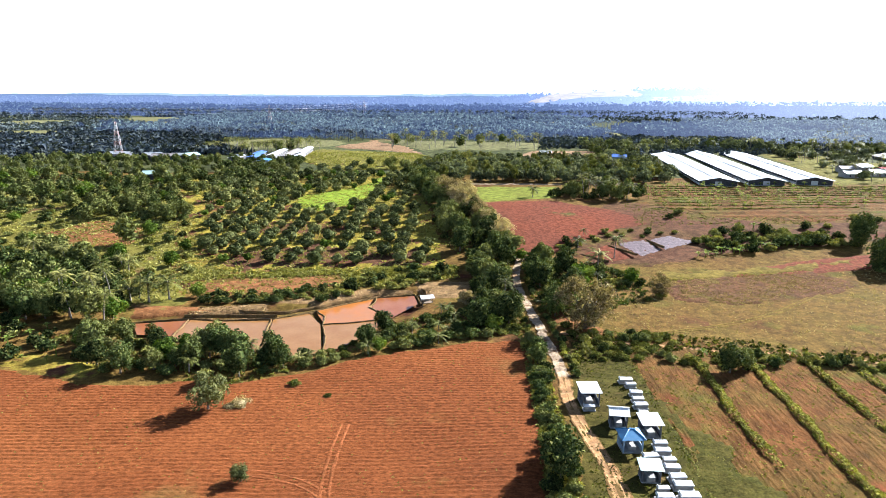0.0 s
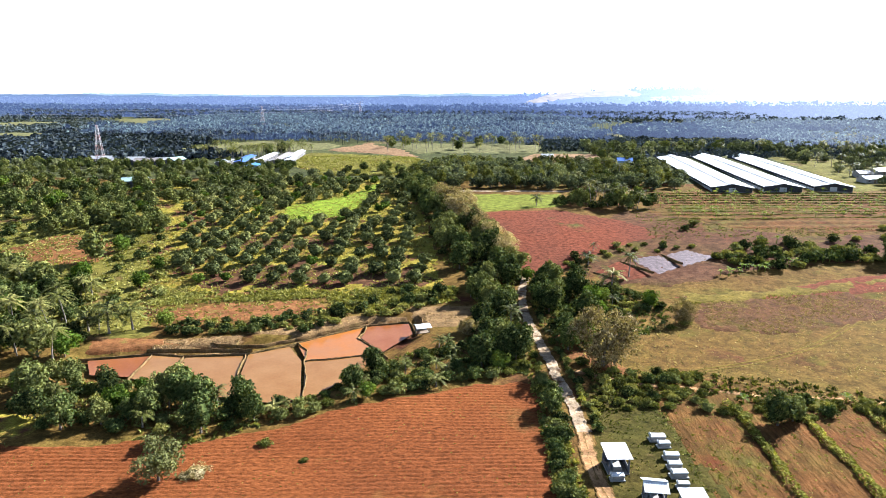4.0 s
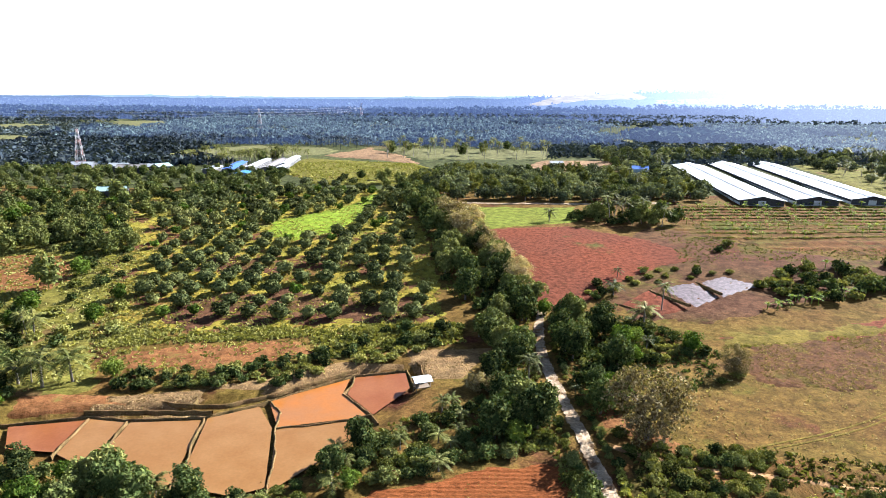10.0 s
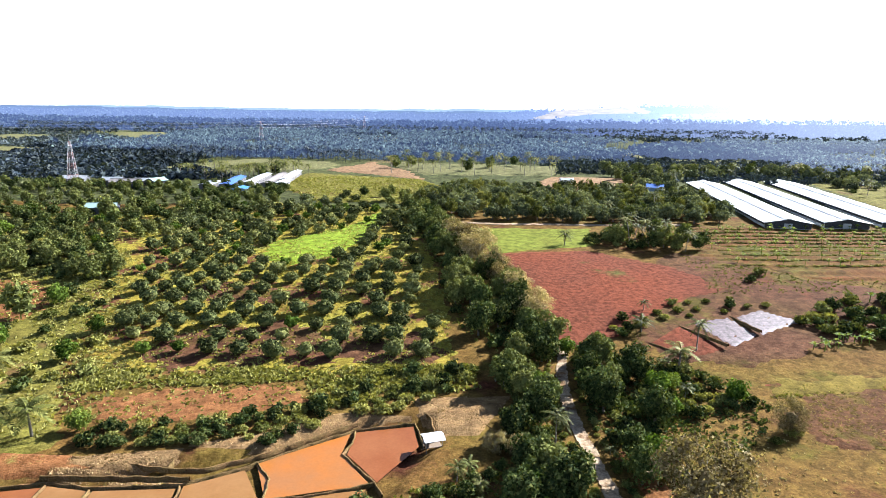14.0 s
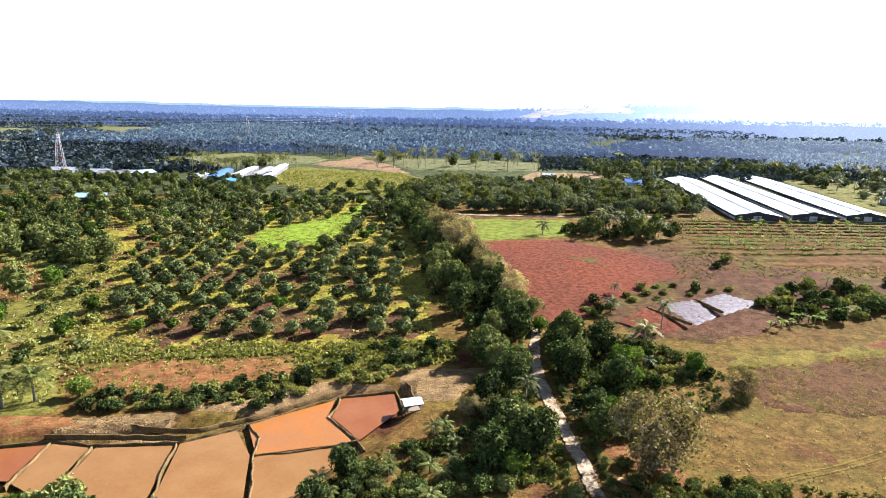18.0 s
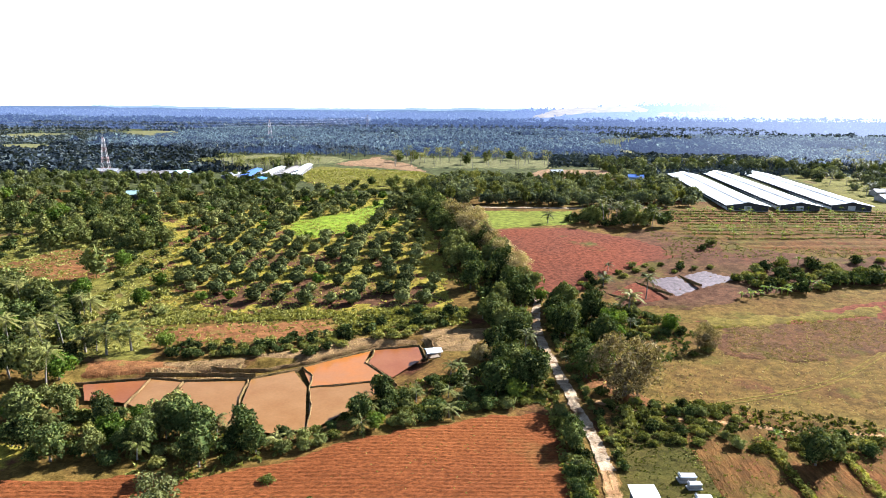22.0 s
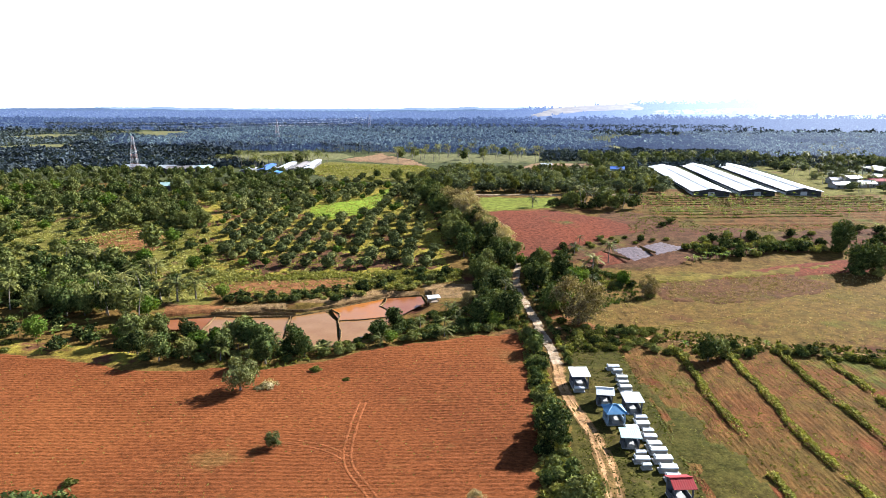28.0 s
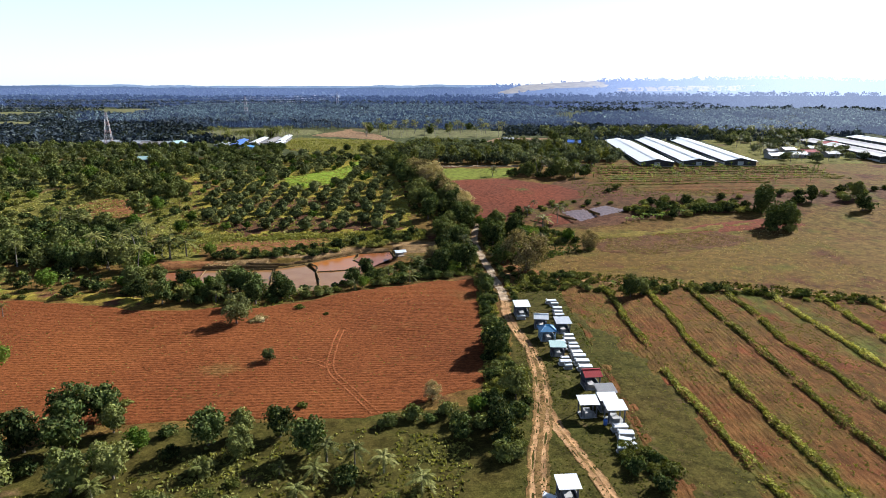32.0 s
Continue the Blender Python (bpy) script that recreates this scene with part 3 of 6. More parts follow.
def sheet(name, xs, ys, zs, material, keep=None):
    gx, gy = np.meshgrid(xs, ys)
    verts = np.stack([gx, gy, zs], -1).reshape(-1, 3)
    nx, ny = len(xs), len(ys)
    i = (np.arange(ny - 1)[:, None] * nx + np.arange(nx - 1)).ravel()
    faces = np.stack([i, i + 1, i + nx + 1, i + nx], -1)
    if keep is not None:
        k = keep[:-1, :-1] | keep[1:, :-1] | keep[:-1, 1:] | keep[1:, 1:]
        faces = faces[k.ravel()]
        used, back = np.unique(faces, return_inverse=True)
        verts, faces = verts[used], back.reshape(-1, 4)
    me = bpy.data.meshes.new(name)
    me.vertices.add(len(verts))
    me.vertices.foreach_set("co", verts.astype(np.float32).ravel())
    me.loops.add(faces.size)
    me.loops.foreach_set("vertex_index", faces.astype(np.int32).ravel())
    me.polygons.add(len(faces))
    me.polygons.foreach_set("loop_start", np.arange(0, faces.size, 4, dtype=np.int32))
    me.polygons.foreach_set("use_smooth", np.ones(len(faces), bool))
    me.materials.append(material)
    me.update(calc_edges=True)
    return new(name, me)


gx, gy = spread(-4600, 4600, -160, 220, 2.0), spread(-260, 4800, 20, 340, 2.0)
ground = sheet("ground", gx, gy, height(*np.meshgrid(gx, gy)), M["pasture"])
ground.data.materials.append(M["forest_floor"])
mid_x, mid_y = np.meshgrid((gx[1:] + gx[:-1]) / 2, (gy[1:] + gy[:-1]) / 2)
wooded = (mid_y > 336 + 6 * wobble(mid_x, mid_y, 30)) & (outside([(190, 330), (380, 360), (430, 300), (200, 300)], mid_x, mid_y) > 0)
# beyond 1050 m the ground glows blue, to imitate haze
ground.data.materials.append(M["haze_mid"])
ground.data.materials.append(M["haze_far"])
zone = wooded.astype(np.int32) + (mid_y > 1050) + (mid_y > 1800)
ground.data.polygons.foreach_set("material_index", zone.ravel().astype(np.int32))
tagged(ground, "olive-brown dry pasture with bare reddish patches", "ground", kind="structure")


def field(name, poly, material, label, lift=0.06, step=(1.5, 1.5), edge=1.0, furrow=None, rough=0.03, category="field"):
    """A sheet that lies on the ground within a polygon, its edge uneven. furrow: spacing, depth and turn in degrees of the rows."""
    px, py = [p[0] for p in poly], [p[1] for p in poly]
    xs, ys = np.arange(min(px) - 3, max(px) + 3 + step[0], step[0]), np.arange(min(py) - 3, max(py) + 3 + step[1], step[1])
    mx, my = np.meshgrid(xs, ys)
    d = outside(poly, mx, my) + edge * wobble(mx, my, 5) + 0.4 * edge * wobble(my, mx, 1.7)
    z = height(mx, my) + lift + rough * wobble(mx, my, 2.2)
    if furrow:
        a = radians(furrow[2])
        across = my * math.cos(a) - mx * math.sin(a) + 0.25 * wobble(mx, my, 14)
        z = z + furrow[1] * np.sin(2 * math.pi * across / furrow[0]) * (0.6 + 0.35 * wobble(mx, my, 24) + 0.25 * wobble(my, mx, 6))
    z = np.where(d < 0, z, np.minimum(z, height(mx, my)) - 0.25 * np.clip(d, 0, 1.5))
    return tagged(sheet(name, xs, ys, z, material, d < 0.2), label, category, kind="structure")


PLOUGHED = [(-140, 114), (-91, 110.5), (-79, 109), (-58, 102.6), (-45, 105.4), (-35.5, 105.2), (-27, 108.4), (-18.5, 114), (-7, 120.2), (7, 125.2), (13.5, 127.6), (18, 126), (18, 110), (17, 96), (16.5, 86), (14, 67), (5, 61), (-5, 56), (-43, 54.5), (-60, 51), (-140, 44)]
field("field_ploughed", PLOUGHED, M["red_soil"], "bare red-orange ploughed field with fine furrows", 0.12, (1.5, 0.24), 0.8, (0.95, 0.075, 3))
CROP = [(36, 124), (50, 130), (66, 126), (90, 114), (140, 108), (140, 20), (36, 20), (35.5, 56), (36, 75), (37, 100)]
field("field_crop", CROP, M["crop"], "weedy brown and green crop field in long rows", 0.1, (0.25, 2.0), 0.6, (1.0, 0.06, 91))
field("crop_grass", [(36.5, 24), (47, 24), (46.5, 70), (42, 88), (37, 100)], M["lawn"], "grassy strip at the crop field's edge", 0.17, (1.0, 1.0), 2.2)
field("lawn", [(15, 20), (36, 20), (36.5, 56), (37, 75), (38, 124), (27, 128), (22, 100), (20, 75), (15, 60), (-40, 52), (-60, 46), (-60, 20)], M["lawn"], "mown green lawn with bare patches round the graves", 0.07, (1.2, 1.2), 0.7)
ORCHARD = [(-72, 172), (-1, 179), (-4, 215), (-12, 270), (-22, 335), (-85, 345), (-150, 310), (-110, 250)]
field("orchard_floor", ORCHARD, M["orchard"], "yellow-green orchard grass with reddish bare soil", 0.1, (2, 2), 1.5)
field("orchard_bare", [(-68, 176), (-4, 182), (-7, 197), (-24, 194), (-40, 201), (-58, 196), (-66, 188)], M["dark_fallow"], "dark red bare soil between the first orchard rows", 0.13, (1.2, 1.2), 4.5)
field("orchard_bare_north", [(-72, 212), (-50, 210), (-34, 216), (-20, 214), (-22, 224), (-46, 222), (-70, 226)], M["dark_fallow"], "reddish bare soil between orchard trees", 0.13, (1.2, 1.2), 4.0)
field("bright_grass", [(-61, 243), (-63, 266), (-53, 279), (-42, 300), (-36, 326), (-30, 326), (-32, 284), (-37, 253), (-49, 239)], M["bright"], "bright yellow-green strip of young grass", 0.2, (1.5, 1.5), 1.2)
field("field_meadow", [(-75, 170), (-108, 250), (-170, 310), (-230, 250), (-180, 150), (-80, 140), (-60, 148)], M["meadow"], "scrubby green meadow with pale dry grass", 0.1, (2, 2), 2.0)
field("field_cutting", [(-66, 163), (-55, 167.5), (-31, 171), (-27, 165), (-40, 158), (-58, 155)], M["clay"], "bare orange earth bank below the orchard", 0.12, (1.2, 1.2), 1.2)
field("field_left_red", [(-128, 222), (-116, 224), (-106, 216), (-101, 208), (-103, 197), (-116, 194), (-138, 204)], M["clay"], "bare orange soil patch in the meadow", 0.16, (1.5, 1.5), 1.5)
field("field_dark_fallow", [(43, 186), (60, 184), (82, 196), (120, 205), (190, 222), (260, 240), (250, 262), (190, 240), (120, 228), (98, 236), (82, 254), (66, 262), (52, 240), (38, 205)], M["dark_fallow"], "purple-brown fallow soil with thin weeds", 0.07, (1.5, 1.5), 1.5)
RED_FALLOW = [(10, 256), (40, 262), (62, 246), (72, 228), (60, 221), (45, 209), (30, 192), (22, 192), (17, 215)]
field("field_red_fallow", RED_FALLOW, M["red_fallow"], "dark red fallow field", 0.12, (1.5, 1.5), 1.0)
field("field_green_strip", [(3, 297), (48, 299), (45, 270), (9, 256)], M["strip"], "flat bright green grass strip", 0.1, (1.5, 1.5), 1.0)
field("field_red_strip", [(56, 176), (80, 180), (104, 190), (140, 200), (140, 188), (100, 179), (78, 175)], M["red_fallow"], "narrow strip of red-brown soil", 0.12, (1.5, 1.5), 0.8)
field("field_tall_grass", [(57, 155), (58, 165), (64, 172.5), (85, 177), (104, 181), (112, 170), (95, 160), (72, 152)], M["redweed"], "tall dry reddish grass", 0.16, (1.2, 1.2), 1.6, rough=0.03)
field("field_yellow_edge", [(56, 172), (63, 178), (85, 182), (104, 187.5), (125, 193), (104, 182.5), (85, 177.5), (70, 173)], M["yellowgrass"], "yellow grass edge along the red strip", 0.22, (1.0, 1.0), 1.8)
BANANAS = [(74, 256), (84, 307), (186, 311), (214, 296), (176, 246), (132, 231), (98, 238)]
field("field_banana", BANANAS, M["crop"], "green-brown field planted with rows of bananas", 0.1, (2, 0.7), 1.0, (5.5, 0.22, 3))
for name, poly in (("stubble_north", [(-8.5, 167), (9, 169), (3, 155), (-4, 154)]), ("stubble_strip", [(-58, 145), (-42, 148), (-42, 142.6), (-57, 142.5)]), ("stubble_long", [(-42, 148.6), (-29, 148), (-16, 156.5), (-8.5, 160.5), (-20, 161), (-30, 154)]), ("stubble_low", [(-59, 141.9), (-37.5, 142.2), (-36, 140.6), (-58, 140)])):
    field(name, poly, M["straw"], "dry straw-coloured rice stubble in a small terrace", 0.15, (0.8, 0.8), 0.25, rough=0.06)
field("clay_yard", [(-73, 144), (-59, 146), (-53, 142), (-70, 138)], M["clay"], "bare orange clay by the ponds", 0.15, (1, 1), 0.8)
for name, poly in (("paddy_pale", [(54, 205), (64.5, 209.5), (67.5, 200), (59, 193)]), ("paddy_shallow", [(65.5, 209.5), (74, 214.5), (82, 208.5), (68.5, 200)])):
    field(name, poly, M["pale_paddy"], "shallow flooded paddy with a pale sheen", 0.09, (1, 1), 0.2, rough=0.0)
field("paddy_dry", [(41.5, 194), (50.5, 203), (57, 192), (48, 187.5)], M["red_fallow"], "drained red-brown paddy", 0.2, (1, 1), 0.3)
field("far_shed_grass", [(186, 314), (250, 320), (262, 440), (212, 458), (198, 380)], M["meadow"], "rough grass between the sheds and the village", 0.4, (3, 3), 3)
field("far_bare_field", [(-95, 490), (-66, 560), (-78, 562), (-40, 500), (-25, 442), (-60, 470)], M["pale_clay"], "pale bare field with a curved dark edge", 0.6, (4, 4), 2)
field("far_grass_hill", [(-98, 398), (-108, 440), (-96, 468), (-60, 452), (-26, 440), (-8, 400), (-24, 350), (-68, 350)], M["meadow"], "pale green grassy slope", 0.5, (3, 3), 3)
field("far_red_field", [(31, 400), (55, 466), (115, 470), (100, 405)], M["pale_clay"], "far pale orange field", 0.5, (3, 3), 2)
field("far_palm_meadow", [(-60, 560), (70, 545), (60, 480), (-25, 470)], M["palegrass"], "pale meadow under scattered palms", 0.6, (5, 5), 3)
field("far_pale_paddies", [(148, 760), (172, 715), (168, 655), (184, 628), (232, 618), (226, 600), (180, 598), (150, 625), (146, 690)], M["palegrass"], "pale green paddies winding past a wood", 0.7, (6, 6), 3)
field("far_meadow", [(-206, 482), (-168, 466), (-100, 498), (-94, 525), (-106, 556), (-162, 572), (-188, 540)], M["palegrass"], "thin pale meadow between the palms", 0.7, (6, 6), 4)
GLADES = [[(-262, 690), (-180, 672), (-165, 735), (-250, 760)], [(-70, 668), (22, 655), (40, 712), (-52, 730)], [(-470, 600), (-372, 575), (-365, 640), (-450, 668)], [(-190, 880), (-90, 870), (-80, 960), (-200, 970)], [(60, 850), (130, 835), (140, 930), (70, 945)], [(330, 640), (400, 640), (440, 720), (360, 735)], [(-600, 800), (-520, 780), (-500, 880), (-600, 900)]]
for poly in GLADES:
    field("far_glade", poly, M["palegrass"], "pale glade between far groves", 0.8, (6, 6), 9)
field("far_clearing", [(-520, 1010), (-450, 1025), (-368, 855), (-432, 848)], M["palegrass"], "pale clearing in the western woods", 0.8, (8, 8), 6)
# both bare slopes get their paleness from a haze-like glow
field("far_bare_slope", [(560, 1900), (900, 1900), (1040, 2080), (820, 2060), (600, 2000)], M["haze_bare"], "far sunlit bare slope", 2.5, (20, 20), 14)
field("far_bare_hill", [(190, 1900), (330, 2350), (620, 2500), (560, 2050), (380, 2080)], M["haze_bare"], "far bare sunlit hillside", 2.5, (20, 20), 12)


# ---- road, bunds and ponds ----
def ribbon(name, line, width, material, label, lift=0.2, rut=0.05, category="road"):
    """A strip along a line of points, crowned and rutted, following the ground."""
    pts = [Vector((*p, 0)) for p in line]
    fine = []
    for i in range(len(pts) - 1):
        a, b, c, d = pts[max(i - 1, 0)], pts[i], pts[i + 1], pts[min(i + 2, len(pts) - 1)]
        n = max(2, int((c - b).length / 1.2))
        for k in range(n):
            t = k / n
            fine.append(0.5 * (2 * b + (c - a) * t + (2 * a - 5 * b + 4 * c - d) * t * t + (3 * b - a - 3 * c + d) * t**3))
    fine.append(pts[-1])
    prof = [(-0.5, -0.35), (-0.46, 0.0), (-0.3, -rut), (-0.2, -rut), (0.0, 0.03), (0.2, -rut), (0.3, -rut), (0.46, 0.0), (0.5, -0.35)]
    verts, faces = [], []
    for i, p in enumerate(fine):
        way = (fine[min(i + 1, len(fine) - 1)] - fine[max(i - 1, 0)]).normalized()
        side = Vector((way.y, -way.x, 0))
        wide = width * (1 + 0.14 * float(wobble(p.x, p.y, 4)))
        for s, dz in prof:
            q = p + side * (s * wide)
            verts.append((q.x, q.y, up(q.x, q.y, lift + dz)))
    k = len(prof)
    for i in range(len(fine) - 1):
        for j in range(k - 1):
            a = i * k + j
            faces.append((a, a + 1, a + k + 1, a + k))
    return tagged(new(name, mesh_of(name, verts, faces, material, True)), label, category, kind="structure")


def beside(line, off):
    """The same line, set off to its right."""
    out = []
    for i, (x, y) in enumerate(line):
        (ax, ay), (bx, by) = line[max(i - 1, 0)], line[min(i + 1, len(line) - 1)]
        n = math.hypot(bx - ax, by - ay)
        out.append((x + off * (by - ay) / n, y - off * (bx - ax) / n))
    return out


TRACK = [(18.2, 26), (18.8, 36), (20.2, 45), (22, 53), (23.6, 62), (24.6, 72), (24.4, 82), (23.0, 92), (22.2, 100), (22.8, 112)]
BRANCH = [(28.8, 30), (27.2, 40), (25.6, 47), (24.2, 54), (23.8, 60)]
LANE = [(22.8, 110), (22.6, 118), (21.8, 128), (20.9, 141), (19.6, 155), (19.2, 168), (20.5, 183), (23.5, 195)]


def track(name, line, width, ruts, material, material2, label, lift=0.12, bare=0.0, seed=0):
    """A trodden way with ragged edges: bare wheel ruts, and worn grass between and beside them."""
    pts = [Vector((*p, 0)) for p in line]
    fine = []
    for i in range(len(pts) - 1):
        a, b, c, d = pts[max(i - 1, 0)], pts[i], pts[i + 1], pts[min(i + 2, len(pts) - 1)]
        n = max(2, int((c - b).length / 0.35))
        for k in range(n):
            t = k / n
            fine.append(0.5 * (2 * b + (c - a) * t + (2 * a - 5 * b + 4 * c - d) * t * t + (3 * b - a - 3 * c + d) * t**3))
    fine.append(pts[-1])
    across = np.arange(-width / 2 - 0.4, width / 2 + 0.41, 0.15)
    verts, faces, slots = [], [], []
    for i, p in enumerate(fine):
        way = (fine[min(i + 1, len(fine) - 1)] - fine[max(i - 1, 0)]).normalized()
        x, y = p.x + way.y * across, p.y - way.x * across
        deep_ = sum(np.exp(-((across - r) / 0.3) ** 2) for r in ruts) if ruts else 0 * across
        z = height(x, y) + lift - 0.05 * deep_ + 0.012 * wobble(x, y, 0.7)
        z = np.where(np.abs(across) > width / 2 + 0.2, height(x, y) - 0.05, z)
        verts += list(zip(x, y, z))
    k = len(across)
    for i in range(len(fine) - 1):
        p = fine[i]
        for j in range(k - 1):
            s_ = (across[j] + across[j + 1]) / 2
            v = verts[i * k + j]
            w1, w2 = float(wobble(v[0] + seed, v[1], 2.6)), float(wobble(v[1], v[0] + seed, 0.9))
            if abs(s_) > width / 2 + 0.3 * w1 + 0.14 * w2:
                continue
            faces.append((i * k + j, i * k + j + 1, (i + 1) * k + j + 1, (i + 1) * k + j))
            near = min([abs(s_ - r) for r in ruts] or [0])
            slots.append(0 if near < 0.30 + bare + 0.16 * w1 + 0.14 * w2 else 1)
    me = mesh_of(name, verts, faces, material, True)
    me.materials.append(material2)
    me.polygons.foreach_set("material_index", slots)
    return tagged(new(name, me), label, "road", kind="structure")


track("road_track", TRACK[:6] + [(24.6, 78)], 2.9, (-0.72, 0.72), M["track"], M["worn"], "orange dirt track with two bare wheel ruts")
track("road_track_north", [(24.6, 76), (24.4, 82), (23.0, 92), (22.2, 100), (22.8, 112)], 2.3, (-0.5, 0.5), M["track"], M["worn"], "trodden orange dirt track beside the hedge", 0.125, 0.12, 9)
track("road_branch", BRANCH, 2.0, (-0.5, 0.5), M["track"], M["worn"], "branch of the dirt track with orange ruts", 0.13, 0.05, 5)
field("field_verge", [(-140, 118), (-92, 112), (-80, 110.6), (-62, 104.6), (-60, 110), (-74, 116), (-100, 119), (-140, 126)], M["orchard"], "bright grass verge above the ploughed field", 0.14, (1.2, 1.2), 0.9)
track("road_lane", LANE, 2.1, (-0.5, 0.5), M["gravel"], M["worn"], "pale gravel lane between trees", 0.16, 0.35, 3)
for off in (-0.55, 0.55):
    ribbon("rut_field", beside([(-13.4, 92), (-13.6, 86), (-13.4, 78), (-12.2, 72), (-7.9, 64.9), (-3.2, 57.2)], off), 0.45, M["scuff"], "tractor wheel mark in the ploughed soil", 0.15, 0.0)
for off in (-0.6, 0.6):
    ribbon("rut_turning", beside([(-27, 79), (-22.7, 78.5), (-16.9, 77), (-13.2, 74.4)], off), 0.4, M["scuff"], "faint turning mark in the ploughed soil", 0.145, 0.0)
ribbon("road_pasture", [(25.5, 132), (35, 126.8), (45, 125), (53, 123.4), (60, 122.6), (68, 122.6), (80, 119.5), (95, 115.2), (125, 106)], 1.2, M["track"], "faint footpath along the pasture edge", 0.12, 0.02)
for off in (-0.55, 0.55):
    ribbon("path_pasture", beside([(44, 130), (47, 132), (59, 136.6), (72.5, 143.2), (85.5, 153), (104, 170)], off), 0.4, M["yellowgrass"], "faint wheel mark of yellow grass over the pasture", 0.06, 0.02)
field("bare_bank", [(24, 150), (26, 138), (34, 130.5), (36, 133), (29, 141), (26.5, 152)], M["clay"], "bare red earth at the lane's edge", 0.1, (0.8, 0.8), 0.7)
ribbon("road_far", [(-20, 312), (10, 306), (50, 307), (90, 311)], 3.0, M["gravel"], "pale farm lane before the tree belt", 0.2)

POND = {
    "pond_orange": ([(-30.3, 146.2), (-17.8, 155.6), (-18.2, 149.3), (-12.6, 141.6), (-26.4, 137.4)], "orange_water", "shallow orange muddy fish pond"),
    "pond_small": ([(-16.9, 156.2), (-7.8, 158.6), (-6.4, 152.2), (-11.7, 142.2), (-17.3, 149.3)], "red_water", "small pond of reddish muddy water"),
    "pond_east": ([(-26.4, 136.8), (-13, 140.4), (-14.2, 134.9), (-17.8, 128.0), (-22.9, 120.5)], "mud_water", "brown silty fish pond"),
    "pond_middle": ([(-38.6, 139.8), (-31.4, 144.2), (-27.2, 137.2), (-23.6, 121.6), (-27.4, 119.5), (-35.6, 121.5)], "mud_water", "wide brown silty fish pond"),
    "pond_west": ([(-50.5, 138), (-39.4, 139.2), (-36.4, 121.8), (-40.8, 121), (-49.6, 124.5)], "mud_water", "brown silty fish pond with a smooth surface"),
    "pond_narrow": ([(-57.4, 138.8), (-51.4, 138), (-50.4, 125), (-56.6, 128.5)], "mud_water", "narrow brown silty fish pond"),
    "pond_red": ([(-69, 135.8), (-58, 138.4), (-57.4, 129), (-65, 129.5)], "red_water", "red muddy fish pond"),
}
for name, (poly, mat, label) in POND.items():
    me = mesh_of(name, [(x, y, WATER) for x, y in poly], [tuple(range(len(poly)))], M[mat])
    tagged(new(name, me), label, "pond", kind="structure")


def bund(line, wide=0.36, tall=0.26, base=WATER):
    pts = [Vector((*p, 0)) for p in line]
    fine = []
    for a, b in zip(pts, pts[1:]):
        n = max(1, int((b - a).length / 0.7))
        fine += [a.lerp(b, k / n) for k in range(n)]
    fine.append(pts[-1])
    verts, faces = [], []
    for i, p in enumerate(fine):
        way = (fine[min(i + 1, len(fine) - 1)] - fine[max(i - 1, 0)]).normalized()
        side = Vector((way.y, -way.x, 0))
        p = p + side * 0.22 * float(wobble(p.x, p.y, 1.6))
        w, t = wide * (1 + 0.25 * float(wobble(p.y, p.x, 1.1))), tall * (1 + 0.3 * float(wobble(p.x, p.y, 0.9)))
        for s, z in ((-0.62, -0.5), (-0.34, t * 0.8), (0, t), (0.34, t * 0.75), (0.62, -0.5)):
            q = p + side * s * w
            verts.append((q.x, q.y, base + z))
    for i in range(len(fine) - 1):
        for j in range(4):
            a = i * 5 + j
            faces.append((a, a + 1, a + 6, a + 5))
    ob = new("bund", mesh_of("bund", verts, faces, M["bund"], True))
    return tagged(ob, "low earth bund with dark grassy sides between ponds", "bund", "pond bunds")


for line in ([(-30.6, 146.4), (-27.2, 142), (-26.6, 137.1), (-24.2, 128), (-23, 119.5)], [(-26.6, 137.1), (-20, 138.4), (-12, 141.8)], [(-17.2, 156.4), (-17, 152.5), (-18, 149.2), (-15.2, 145.6), (-12, 141.8), (-10.6, 139)],
             [(-39, 139.6), (-38.2, 133), (-36.8, 128), (-36, 120)], [(-51, 138), (-50.4, 131), (-50, 123.5)], [(-57.8, 138.8), (-57.2, 133), (-57, 127.5)],
             [(-71, 136), (-58, 139.4), (-50.5, 138.6), (-39, 140), (-31, 145.2), (-24, 151.5), (-17.2, 156.6), (-7.5, 159.6), (-5.6, 152)]):
    bund(line)
for line in ([(-57.5, 144.8), (-42, 142.6), (-37, 142.8), (-29.5, 147.4), (-17, 157.8)], [(-42.2, 148.4), (-42.3, 142.8)], [(-59, 139.8), (-38, 140.6)], [(-8.8, 167.5), (-5, 160), (-3.8, 154)], [(2.5, 168), (3.2, 160), (6, 156)]):
    bund(line, 0.42, 0.3, -0.25)
for line in ([(50.8, 203.5), (57.5, 192)], [(64.9, 209.8), (68, 200)], [(41.3, 194.2), (48, 187.3)]):
    z = up(*line[0])
    bund(line, 0.5, 0.2, z)

